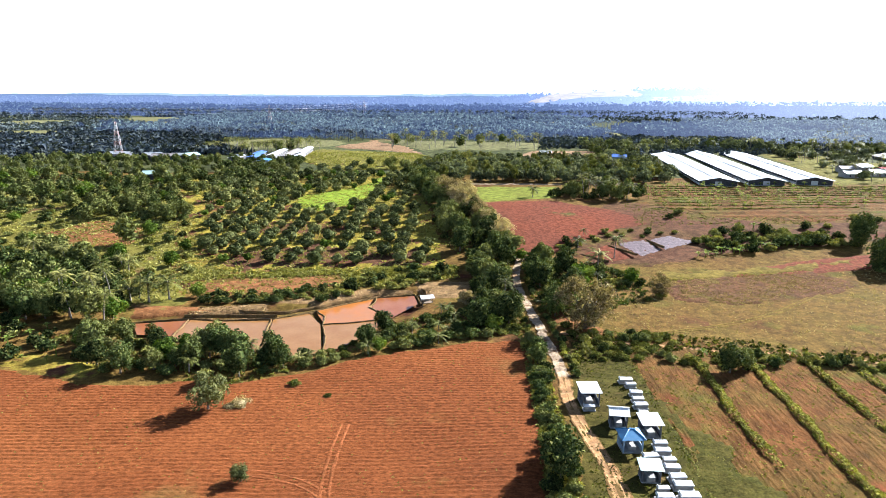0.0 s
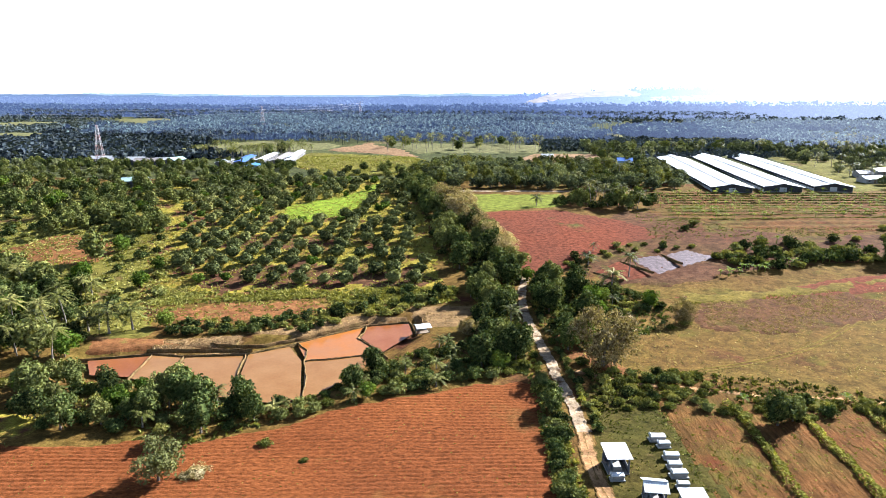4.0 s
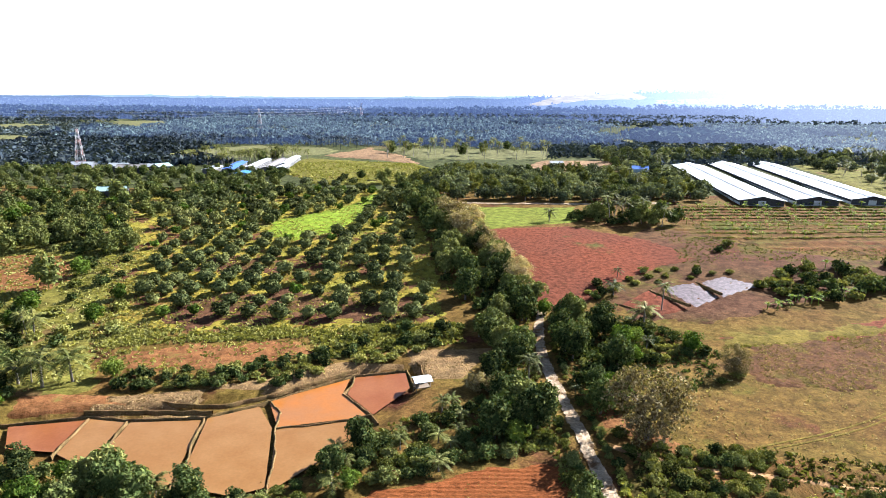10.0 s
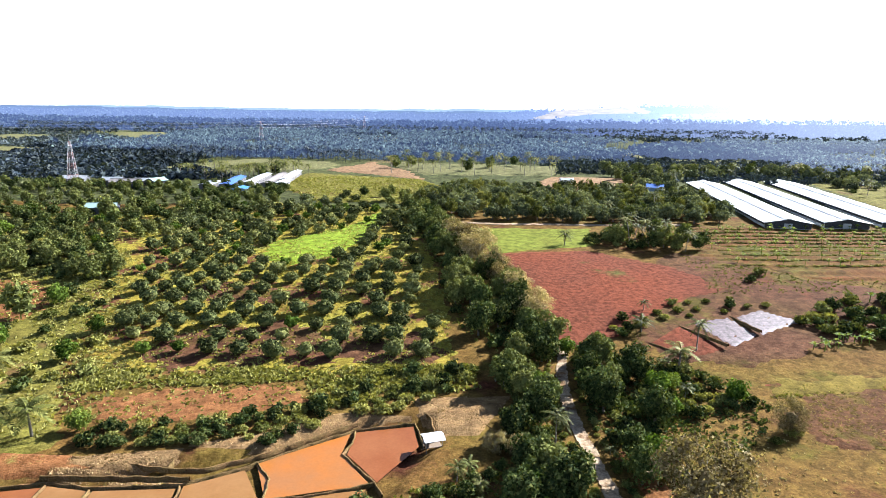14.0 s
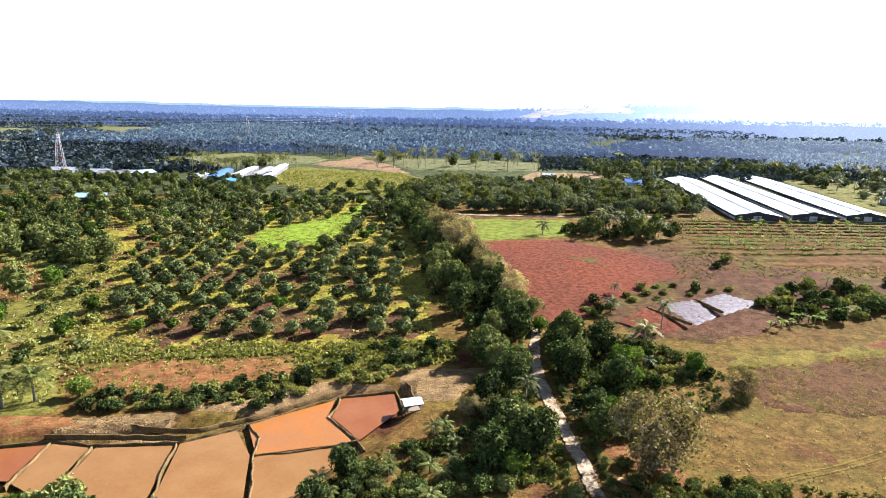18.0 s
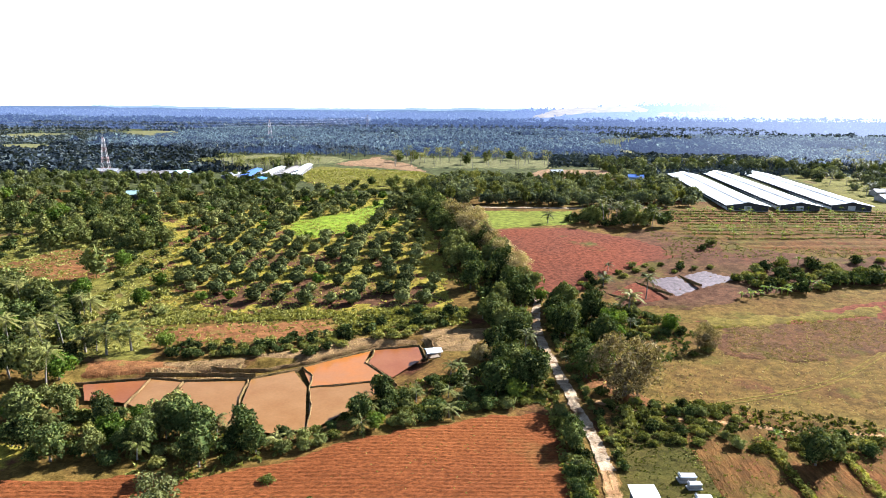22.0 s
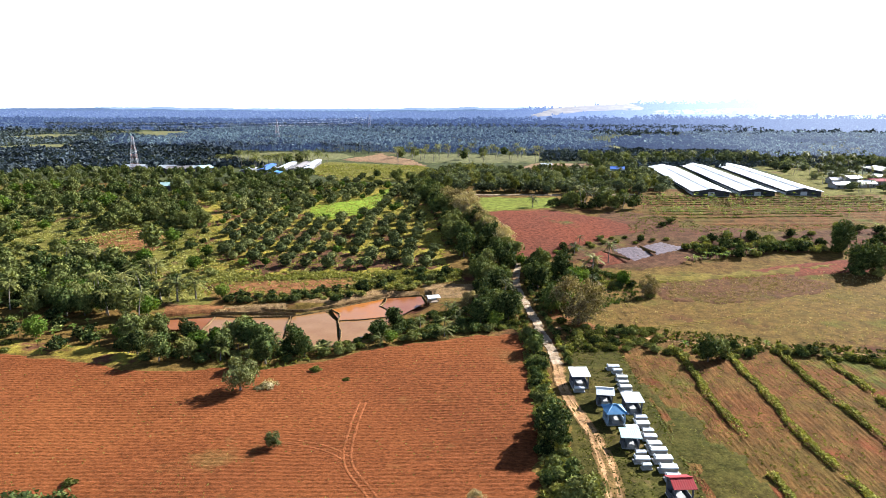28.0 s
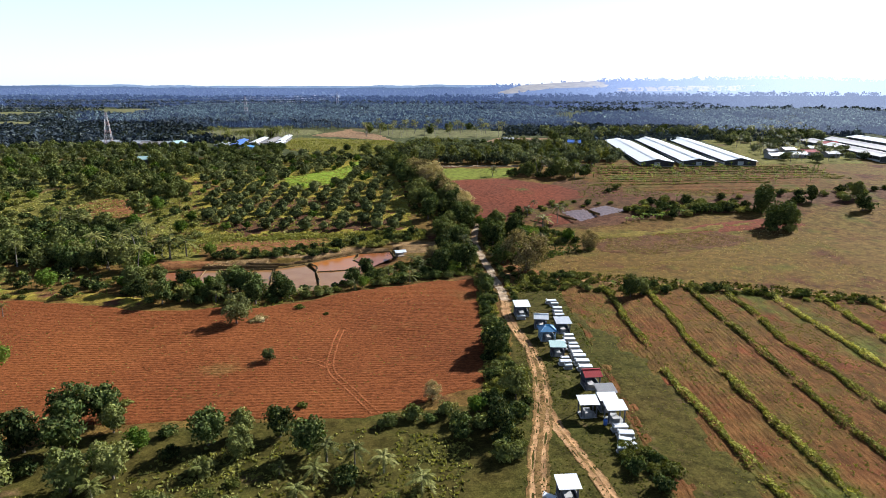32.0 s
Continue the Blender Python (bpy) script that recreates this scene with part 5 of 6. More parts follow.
def crown_quads(rng, rx, rz, base, lumps, leaves, size, lumpiness=0.45, fill=0.25, low=-0.55, stray=0.55, core=0.62):
    """Leaves on the skin of many overlapping clumps that together make an uneven crown."""
    c = on_ball(lumps, rng)
    c[:, 2] = np.maximum(c[:, 2], low)
    c *= rng.uniform(0.45, 0.85, (lumps, 1))
    r = rng.uniform(0.7, 1.25, lumps) * lumpiness
    k = rng.integers(0, lumps, leaves)
    d = on_ball(leaves, rng)
    d[:, 2] = np.where(d[:, 2] < -0.4, -d[:, 2], d[:, 2])
    depth = np.where(rng.random(leaves) < fill, rng.uniform(0.3, 1, leaves), rng.uniform(0.9, 1.12, leaves))
    p = c[k] + d * (r[k] * depth)[:, None]
    p *= (rx, rx, rz)
    p[:, 2] += base + rz * 0.9
    leaves_ = leaf_quads(p, d, size, rng, 1.5, stray, True)
    # the shaded inside of the crown
    a, b = np.meshgrid(np.linspace(0, 2 * math.pi, 9), np.linspace(-0.9, 1.5, 6))
    ball = np.stack([np.cos(a) * np.cos(b) * rx * core, np.sin(a) * np.cos(b) * rx * core, np.sin(b) * rz * core + base + rz * 0.85], -1)
    inner = np.stack([ball[:-1, :-1], ball[:-1, 1:], ball[1:, 1:], ball[1:, :-1]], 2).reshape(-1, 4, 3)
    return np.concatenate([leaves_, inner[:, :3], inner[:, [0, 2, 3]]])


def trunk_mesh(rng, tall, radius, limbs, reach, material, name="trunk", fork=0.45):
    lean = rng.normal(0, 0.06, 2) * tall
    runs = [([(0, 0, -0.4), (lean[0] * 0.2, lean[1] * 0.2, tall * 0.25), (lean[0] * 0.6, lean[1] * 0.6, tall * 0.6), (lean[0], lean[1], tall)], [radius * 1.35, radius, radius * 0.75, radius * 0.3])]
    for k in range(limbs):
        a, t = 6.283 * (k + rng.uniform(0, 0.7)) / limbs, rng.uniform(fork, 0.85)
        r = reach * rng.uniform(0.6, 1)
        x, y = lean * t
        dx, dy = math.cos(a) * r, math.sin(a) * r
        runs.append(([(x, y, tall * t), (x + dx * 0.5, y + dy * 0.5, tall * (t + 0.16)), (x + dx, y + dy, tall * (t + 0.3 + 0.1 * rng.random()))], [radius * 0.55, radius * 0.35, radius * 0.12]))
    return tubes(name, runs, material, 6)


def tree_kind(name, seed, tall, rx, rz, base, lumps, leaves, size, leaf, label, category="tree", group="", lumpiness=0.45, limbs=5, fill=0.25, radius=None, low=-0.55, stray=0.55, core=0.62):
    """A tree at the origin, far below the ground till it is copied: trunk with limbs, crown of leaves."""
    rng = np.random.default_rng(seed)
    t = thing(name, label, category, (0, 0, -500), 0, group)
    part("trunk", trunk_mesh(rng, base + rz * 1.1, radius or 0.03 * tall, limbs, rx * 0.7, M["bark"]), t)
    part("crown", quads_mesh("crown", crown_quads(rng, rx, rz, base, lumps, leaves, size, lumpiness, fill, low, stray, core), M[leaf]), t)
    return t


def palm_kind(seed, tall, label, fronds=20, span=3.2, category="palm", group="coconut palms", leaf="palm"):
    rng = np.random.default_rng(seed)
    t = thing("coconut_palm", label, category, (0, 0, -500), 0, group)
    lean = rng.normal(0, 0.07, 2) * tall
    pts = [(lean[0] * u * u, lean[1] * u * u, -0.4 + (tall + 0.4) * u) for u in (0, 0.2, 0.45, 0.7, 1)]
    part("trunk", tubes("trunk", [(pts, [0.24, 0.17, 0.14, 0.125, 0.12])], M["palm_bark"], 7), t)
    quads = []
    top = np.array(pts[-1])
    for k in range(fronds):
        a = 2.4 * k + rng.uniform(-0.3, 0.3)
        rise = 1.15 - 1.7 * k / fronds + rng.uniform(-0.15, 0.15)
        way = np.array([math.cos(a), math.sin(a), 0])
        side = np.array([-math.sin(a), math.cos(a), 0])
        L = span * rng.uniform(0.8, 1.1)
        def rib(u):
            return top + way * L * u * math.cos(rise * (1 - u * 0.4)) + np.array([0, 0, L * (math.sin(rise) * u - 0.55 * u * u)])
        for i in range(11):
            u = 0.1 + 0.9 * i / 11
            p, q = rib(u), rib(min(1, u + 0.085))
            w = 0.5 * math.sin(math.pi * min(1, 0.12 + u * 0.84)) ** 0.7
            for sg in (-1, 1):
                tip = (p + q) / 2 + side * sg * w + way * 0.3 - np.array([0, 0, 0.30 * w + 0.1 * rng.random()])
                quads.append([p, p + (q - p) * 0.8, tip + way * 0.05, tip - way * 0.05])
    part("crown", quads_mesh("crown", np.array(quads), M[leaf]), t)
    nuts = [([top + np.array([math.cos(b) * 0.25, math.sin(b) * 0.25, -0.1]), top + np.array([math.cos(b) * 0.28, math.sin(b) * 0.28, -0.35])], [0.13, 0.1]) for b in (0.3, 1.6, 2.9, 4.4)]
    part("coconuts", tubes("coconuts", nuts, M["wood"], 6), t)
    return t


def banana_kind(seed, tall):
    rng = np.random.default_rng(seed)
    t = thing("banana_plant", "banana plant with broad torn green leaves", "banana plant", (0, 0, -500), 0, "banana plants")
    part("stem", tubes("stem", [([(0, 0, -0.2), (0.03, 0, tall * 0.35), (0.05, 0.02, tall * 0.62)], [0.13, 0.11, 0.07])], M["banana"], 7), t)
    quads = []
    for k in range(8):
        a, rise = 2.4 * k + rng.uniform(-0.3, 0.3), 1.25 - 0.9 * k / 8
        way, side = np.array([math.cos(a), math.sin(a), 0]), np.array([-math.sin(a), math.cos(a), 0])
        L, top = tall * 0.62, np.array([0.05, 0.02, tall * 0.55])
        pts = [top + way * L * u * math.cos(rise) + np.array([0, 0, L * (u * math.sin(rise) - 0.55 * u * u)]) for u in np.linspace(0.12, 1, 6)]
        for i in range(5):
            w0, w1 = (0.34 * math.sin(math.pi * v) ** 0.6 + 0.02 for v in (0.1 + i * 0.17, min(0.99, 0.1 + (i + 1) * 0.17)))
            for sg in (-1, 1):
                quads.append([pts[i], pts[i + 1], pts[i + 1] + side * sg * w1 + (0, 0, 0.08), pts[i] + side * sg * w0 + (0, 0, 0.08)])
    part("leaves", quads_mesh("leaves", np.array(quads), M["banana"]), t)
    return t


JOINED = {}
CLEARING = [(-130, 221), (-116, 224), (-106, 216), (-101, 208), (-103, 197), (-114, 193), (-136, 203)]


def apart(name, x, y):
    """Whether a plant stands so near the camera's way that it is told apart."""
    return {"mango_tree": y < 240 and x > -100, "bush": y < 150 and x > -55 and not (45 < y < 130 and 19.5 < x < 30), "broadleaf_tree": y < 240 and x > -100}.get(name, True)


def put(kinds, x, y, size=1.0, rng=None, tall=1.0, label=""):
    rng = rng or RNG
    if float(outside(CLEARING, x, y)) < 0:
        return None
    k = kinds[int(rng.integers(0, len(kinds)))]
    m = pose(x, y, up(x, y), 0, 0, float(rng.uniform(0, 360))) @ Matrix.Diagonal((size, size, size * tall, 1))
    if not apart(k.name.split(".")[0], x, y):
        JOINED.setdefault(k.name, []).append(m)
        return None
    return tagged(copy_thing(k, m), label)


MANGO = [tree_kind("mango_tree", 10 + i, 4.6, 2.7, 2.1, 0.05, 44, 1900, 0.245, "mango", "round mango tree with dense dark green leaves", group="orchard mango trees", lumpiness=0.27, radius=0.12, fill=0.05, low=-0.75, stray=0.32, core=0.74) for i in range(5)]
YOUNG = [tree_kind("mango_tree", 20, 3.2, 1.9, 1.5, 0.3, 24, 1100, 0.24, "lush", "young mango tree with fresh light green leaves", group="orchard mango trees", lumpiness=0.32, radius=0.09, fill=0.05, low=-0.75, stray=0.32, core=0.74)]
BROAD = [tree_kind("broadleaf_tree", 30 + i, 9, 3.3, 3.9, 0.5, 40, 2100, 0.35, "broad", "tall broadleaf tree with a dark uneven crown", group="roadside trees", lumpiness=0.36, limbs=6, low=-0.85, radius=0.2) for i in range(6)]
LUSH = [tree_kind("broadleaf_tree", 40 + i, 6.5, 2.6, 2.6, 0.4, 22, 1500, 0.31, "lush", "leafy tree with bright green foliage", group="roadside trees", limbs=5, low=-0.85, radius=0.15) for i in range(2)]
BARE = [tree_kind("dry_tree", 50 + i, 11, 5.0, 4.9, -0.3, 70, 6000, 0.19, "brown_leaf", "tall tree with thin dry brown foliage", group="dry trees", lumpiness=0.25, limbs=9, fill=0.5, low=-0.95, radius=0.25, core=0.3) for i in range(3)]
SCRUB = [tree_kind("bush", 60 + i, 2.4, 1.8, 1.0, -0.3, 18, 760, 0.235, "olive", "low bush with olive-green leaves", "bush", "bushes", limbs=4, low=-0.2) for i in range(4)]
BUSH = [tree_kind("bush", 70 + i, 3.0, 2.1, 1.5, -0.3, 20, 800, 0.28, "broad", "dense bush with dark green leaves", "bush", "bushes", limbs=4, low=-0.3) for i in range(4)]
BIGMANGO = [tree_kind("spreading_tree", 80 + i, 9, 4.4, 3.6, 0.4, 34, 1100, 0.6, "belt", "large spreading tree with a dense rounded crown", group="tree belt", lumpiness=0.38, radius=0.3, low=-0.8) for i in range(3)]
LIGHT = [tree_kind("feathery_tree", 90 + i, 9, 2.6, 4.0, 0.8, 26, 1400, 0.28, "olive", "slender tree with light feathery foliage", group="tree belt", lumpiness=0.36, limbs=7, fill=0.5, low=-0.7, radius=0.18, core=0.4) for i in range(2)]
LONE = [tree_kind("field_tree", 95, 7, 2.9, 2.9, -0.1, 32, 2400, 0.2, "grey_scrub", "lone grey-green tree in the ploughed field", group="field trees", lumpiness=0.36, limbs=7, fill=0.4, low=-0.9, radius=0.16, core=0.4)]
HEAP = [tree_kind("weed_heap", 96, 2.0, 1.8, 0.8, -0.3, 14, 700, 0.2, "brown_leaf", "heap of dry weeds and cut brush", "weed heap", "weed heaps", limbs=3, low=-0.2)]
PALM = [palm_kind(100 + i, 6.5 + 1.2 * i, "coconut palm with drooping green fronds") for i in range(3)]
LOWPALM = [palm_kind(110 + i, 2.2 + i, "young coconut palm with long fronds", 17, 2.6) for i in range(2)]
BANANA = [banana_kind(120 + i, 3.0) for i in range(2)]
STOCK = [MANGO, YOUNG, BROAD, LUSH, BARE, SCRUB, BUSH, BIGMANGO, LIGHT, PALM, LOWPALM, BANANA, LONE, HEAP]

# the orchard: rows of trees, with gaps
u, v = Vector((6.4, 0.25)), Vector((0.12, 7.0))
for j in range(0, 22):
    for i in range(-26, 12):
        p = Vector((-33, 184)) + u * i + v * j + Vector(RNG.normal(0, 0.55, 2))
        d = float(outside([(-69, 177), (-4, 180), (-8, 215), (-16, 268), (-24, 336), (-85, 340), (-120, 318), (-98, 250), (-84, 215)], p.x, p.y))
        if d > 0 or RNG.random() < 0.07:
            continue
        if float(outside([(-60, 243), (-62, 265), (-53, 277), (-43, 300), (-38, 322), (-33, 322), (-34, 284), (-39, 254), (-49, 240)], p.x, p.y)) < 0 and RNG.random() < 0.72:
            continue
        far = smooth(215, 300, p.y)
        put(YOUNG if RNG.random() < 0.15 else MANGO, p.x, p.y, float(RNG.uniform(0.7, 1.08)) * (1 + 0.12 * float(far)))


def scatter(poly, gap, choose, seed, size=(0.8, 1.2)):
    """Plants within a polygon, no two nearer than about gap; choose: kinds with their shares."""
    rng = np.random.default_rng(seed)
    px, py = [p[0] for p in poly], [p[1] for p in poly]
    area = (max(px) - min(px)) * (max(py) - min(py))
    done = []
    for _ in range(int(area / gap / gap * 3.6)):
        x, y = rng.uniform(min(px), max(px)), rng.uniform(min(py), max(py))
        if float(outside(poly, x, y)) > 0 or any((x - a) ** 2 + (y - b) ** 2 < gap * gap for a, b in done):
            continue
        done.append((x, y))
        r = rng.random() * sum(c[1] for c in choose)
        for kinds, share in choose:
            r -= share
            if r < 0:
                put(kinds, x, y, float(rng.uniform(*size)), rng)
                break


# belt along the orchard's east side and the lane
scatter([(-25, 332), (-13, 332), (1, 262), (10, 225), (18, 200), (23, 186), (11, 181), (0, 200), (-5, 230), (-13, 275)], 3.3, [(BROAD, 4), (BUSH, 3), (LUSH, 0.3), (SCRUB, 0.6)], 1, (0.65, 1.05))
scatter([(7, 134), (16.6, 131), (16, 143), (14.8, 155), (14.4, 183), (7, 184), (6, 176), (11, 168), (8, 150)], 2.5, [(BROAD, 3.5), (BUSH, 4), (LUSH, 0.4), (SCRUB, 0.8), (LOWPALM, 0.8), (PALM, 0.3)], 2, (0.6, 0.95))
scatter([(25.4, 142), (31, 142), (34, 160), (35, 180), (25.6, 190), (23.6, 172), (24.2, 150)], 2.7, [(BROAD, 3.5), (BUSH, 3.5), (LUSH, 0.6)], 3, (0.6, 1.0))
scatter([(36, 163), (44, 163), (53, 168), (50, 178), (40, 184), (34, 178)], 2.2, [(BUSH, 4), (SCRUB, 3), (LUSH, 0.6), (LOWPALM, 0.6)], 4, (0.55, 0.9))
put(BARE, 54.2, 158.6, 0.66)
for x, y, s in ((27.0, 135.4, 0.8), (31.6, 136.0, 0.75), (32.4, 132.0, 0.6), (27.6, 131.0, 0.6), (54.5, 157.6, 0.7), (50.4, 154.8, 0.6)):
    put(SCRUB, x, y, s)
for x, y, s in ((31.0, 134.4, 1.36), (4.5, 243, 1.3), (1.0, 252, 1.25), (8.5, 231, 1.05), (13.5, 216, 0.95), (17.5, 204, 0.95), (-3, 264, 1.1), (11, 223, 0.9), (5.5, 149.5, 0.42), (9, 148, 0.45)):
    put(BARE, x, y, s)
for x, y, s in ((29, 146, 1.0), (50, 169, 0.8), (-61, 152.5, 0.7), (8, 135, 0.7)):
    put(LUSH, x, y, s)
# wood between the ponds and the ploughed field
scatter([(-68, 113), (-60, 107), (-45, 108.5), (-36, 108), (-28, 110.5), (-24, 117), (-36, 118), (-52, 121), (-68, 125)], 2.2, [(BROAD, 3.5), (BUSH, 3), (LUSH, 1), (SCRUB, 1.5), (LOWPALM, 0.7)], 5, (0.5, 0.85))
scatter([(-26, 111), (-15, 118), (7, 127.5), (14, 129.5), (8, 146), (2, 145), (-7, 136), (-16, 127), (-24, 117)], 2.1, [(BUSH, 5), (LUSH, 0.6), (SCRUB, 2.5), (LOWPALM, 2.0), (BROAD, 0.25)], 6, (0.45, 0.8))
scatter([(-140, 125), (-104, 120), (-76, 116), (-68, 113), (-68, 124), (-104, 136), (-140, 138)], 3.2, [(BUSH, 3), (SCRUB, 2), (BANANA, 2), (LUSH, 0.6)], 42, (0.6, 0.95))
scatter([(-120, 115), (-74, 110.5), (-72, 113), (-104, 119)], 3.4, [(BANANA, 3), (SCRUB, 1)], 43, (0.5, 0.75))
for off, seed in ((-2.3, 44), (2.3, 45)):
    line = beside(LANE, off)
    scatter(line + beside(LANE, off + 0.9 * off / abs(off))[::-1], 1.3, [(SCRUB, 3), (BUSH, 2), (LOWPALM, 0.15)], seed, (0.3, 0.5))
# scrub and trees on the west side
scatter([(-75, 152), (-70, 170), (-106, 250), (-150, 320), (-230, 300), (-220, 150), (-110, 140)], 5.6, [(SCRUB, 6), (BUSH, 3), (BROAD, 0.7), (LUSH, 1), (BANANA, 0.2)], 7, (0.6, 1.2))
scatter([(-100, 225), (-118, 250), (-88, 343), (-150, 322), (-240, 300), (-200, 240), (-140, 240)], 4.6, [(BROAD, 2), (MANGO, 4), (BUSH, 2)], 46, (0.6, 0.85))
scatter([(-118, 140), (-84, 136), (-80, 160), (-100, 185), (-150, 200), (-150, 150)], 3.8, [(BROAD, 3), (BUSH, 4), (SCRUB, 2), (PALM, 0.3)], 47, (0.6, 0.95))
scatter([(-60, 147.5), (-28, 150), (-22, 158), (-28, 163), (-44, 156), (-60, 153)], 2.0, [(BUSH, 3), (SCRUB, 3)], 8, (0.5, 0.85))
scatter([(-30, 160), (-12, 161), (0, 172), (4, 182), (-20, 176)], 3.0, [(SCRUB, 4), (BUSH, 3)], 9, (0.55, 1.0))
scatter([(-115, 138), (-72, 131), (-74, 150), (-90, 170), (-130, 190)], 4.0, [(BROAD, 3), (PALM, 1.2), (BUSH, 2), (LUSH, 1)], 10, (0.7, 1.05))
scatter([(-112, 252), (-85, 345), (-30, 340), (-22, 332), (-70, 330), (-100, 318)], 5.2, [(BIGMANGO, 3), (BROAD, 2), (MANGO, 4)], 11, (0.5, 0.72))
scatter([(-230, 300), (-150, 325), (-85, 345), (-95, 395), (-150, 385), (-240, 392), (-320, 330)], 5.5, [(BIGMANGO, 0.4), (BROAD, 5), (MANGO, 3), (PALM, 0.3)], 12, (0.5, 0.72))
for x, y, s in ((-76, 148.6, 0.8), (-71, 147.6, 0.85), (-85.5, 154.7, 0.8), (-67.2, 150.2, 0.8), (-88, 171, 0.7)):
    put(LOWPALM, x, y, 1.9 * s)
# hedge along the track's west side
scatter([(15, 62), (18.8, 62), (20.0, 78), (20.0, 92), (19.4, 104), (19.4, 128), (17.3, 128), (17.0, 100), (16.0, 80)], 2.0, [(BUSH, 5), (LUSH, 0.5), (BROAD, 1.2), (SCRUB, 1.5)], 13, (0.45, 0.82))
# trees and palms south of the ploughed field
scatter([(-52, 48), (-40, 51), (-12, 51), (-10, 45), (-30, 40), (-60, 34), (-64, 44)], 4.3, [(BROAD, 5), (LUSH, 0.3), (BUSH, 1.5)], 14, (0.55, 1.0))
for x, y, s in ((-44, 55.6, 0.8), (-47.2, 52.8, 0.9), (-41, 52, 0.6)):
    put(BROAD, x, y, s)
scatter([(-4, 54), (8, 58), (14, 63), (15, 52), (10, 50)], 2.6, [(BUSH, 4), (LUSH, 1.0), (BROAD, 0.6)], 41, (0.5, 0.8))
scatter([(-60, 28), (-40, 38), (-20, 42), (-2, 46), (6, 36), (4, 26), (-60, 20)], 3.8, [(LOWPALM, 4), (SCRUB, 2.5), (BUSH, 1), (BANANA, 1)], 15, (0.55, 0.9))
scatter([(31, 47), (36, 47), (38, 38), (33, 37)], 2.0, [(SCRUB, 3), (BUSH, 2)], 16, (0.6, 0.9))
scatter([(14.5, 44), (17.2, 44), (19.4, 52), (21, 62), (18, 64), (15, 54)], 1.7, [(BUSH, 4), (SCRUB, 1.5), (BROAD, 0.6)], 48, (0.5, 0.85))
# lone trees and shrubs in the ploughed field
for kinds, x, y, s in ((LONE, -36.3, 96.0, 1.15), (HEAP, -31.5, 97.5, 0.9), (HEAP, -33.0, 96.6, 0.6), (LONE, -24.4, 76.8, 0.5), (BUSH, -82, 114, 1.0), (PALM, -88.5, 100.3, 0.45), (LUSH, -73, 75, 0.8), (SCRUB, -24.7, 105, 0.6), (SCRUB, -49, 66, 0.5), (SCRUB, -15, 59.5, 0.5), (SCRUB, -43, 60, 0.6), (SCRUB, -18, 101, 0.35), (BARE, 5.7, 61.7, 0.36)):
    put(kinds, x, y, s)
# north edge of the crop field and the pasture
scatter([(26, 118), (36, 117), (46, 121), (50, 130), (40, 132), (30, 130)], 1.9, [(SCRUB, 5), (BUSH, 2)], 17, (0.45, 0.8))
scatter([(40, 117), (50, 115.5), (58, 114.5), (70, 118), (96, 109), (120, 103), (120, 106), (96, 113), (70, 121.5), (56, 121.5)], 2.0, [(SCRUB, 5), (BUSH, 2), (BANANA, 0.4)], 18, (0.45, 0.8))
put(BROAD, 53.4, 113, 0.72)
put(BROAD, 56.5, 114.5, 0.6)
# clumps on the east side
scatter([(76, 204), (84, 212), (100, 224), (128, 216), (135, 205), (110, 203), (95, 197)], 3.2, [(BUSH, 4), (SCRUB, 3), (BANANA, 0.5)], 19, (0.8, 1.3))
scatter([(42, 272), (57, 266), (74, 262), (80, 268), (64, 284), (46, 284)], 3.2, [(BROAD, 3), (BUSH, 1.5), (PALM, 1.4)], 20, (0.7, 1.05))
scatter([(48, 206), (70, 214), (78, 216), (72, 222), (50, 216)], 3.6, [(SCRUB, 3), (BUSH, 1.5)], 21, (0.5, 0.8))
scatter([(36, 196), (43, 204), (50, 212), (44, 213), (33, 200)], 3.0, [(SCRUB, 3), (BUSH, 1.5), (LOWPALM, 0.5)], 22, (0.5, 0.85))
for kinds, x, y, s in ((PALM, 50.4, 191, 0.95), (LOWPALM, 43.4, 181, 1.5), (LOWPALM, 41, 200, 1.2), (LOWPALM, 34.2, 270.5, 1.2), (PALM, 63, 280, 0.9), (PALM, 68, 275, 1.0), (PALM, 74, 272, 0.85), (PALM, 57, 270, 0.9), (BUSH, 85, 240, 0.95), (BUSH, 80, 234, 0.7), (BROAD, 125, 182, 1.05), (BROAD, 129, 183, 1.2), (BROAD, 127, 186, 1.15), (BROAD, 131.5, 185, 1.0), (BUSH, 123, 181, 1.3), (BUSH, 129, 180.5, 1.2), (BROAD, 133.5, 208, 1.25), (BROAD, 131, 205, 0.9), (BROAD, 159, 219, 0.7), (BUSH, 153, 217, 1.2), (BUSH, 147, 213, 1.0), (BROAD, 181, 225, 0.9), (BUSH, 174, 221, 1.4), (BROAD, 172, 207, 0.85), (BUSH, 175, 208, 1.3)):
    put(kinds, x, y, s)
scatter([(120, 222), (190, 225), (230, 245), (150, 238)], 6.5, [(BUSH, 3), (SCRUB, 2), (BANANA, 1)], 23, (0.7, 1.1))
for i in range(46):
    x = 76 + i * 1.0
    put(BANANA, x + float(RNG.normal(0, 0.4)), 193.6 + (x - 76) * 0.33 + float(RNG.normal(0, 1.1)), float(RNG.uniform(0.55, 0.9)))
scatter([(-136, 227), (-102, 222), (-94, 228), (-106, 246), (-122, 250), (-140, 242)], 3.6, [(BROAD, 3), (BUSH, 3)], 51, (0.6, 0.85))
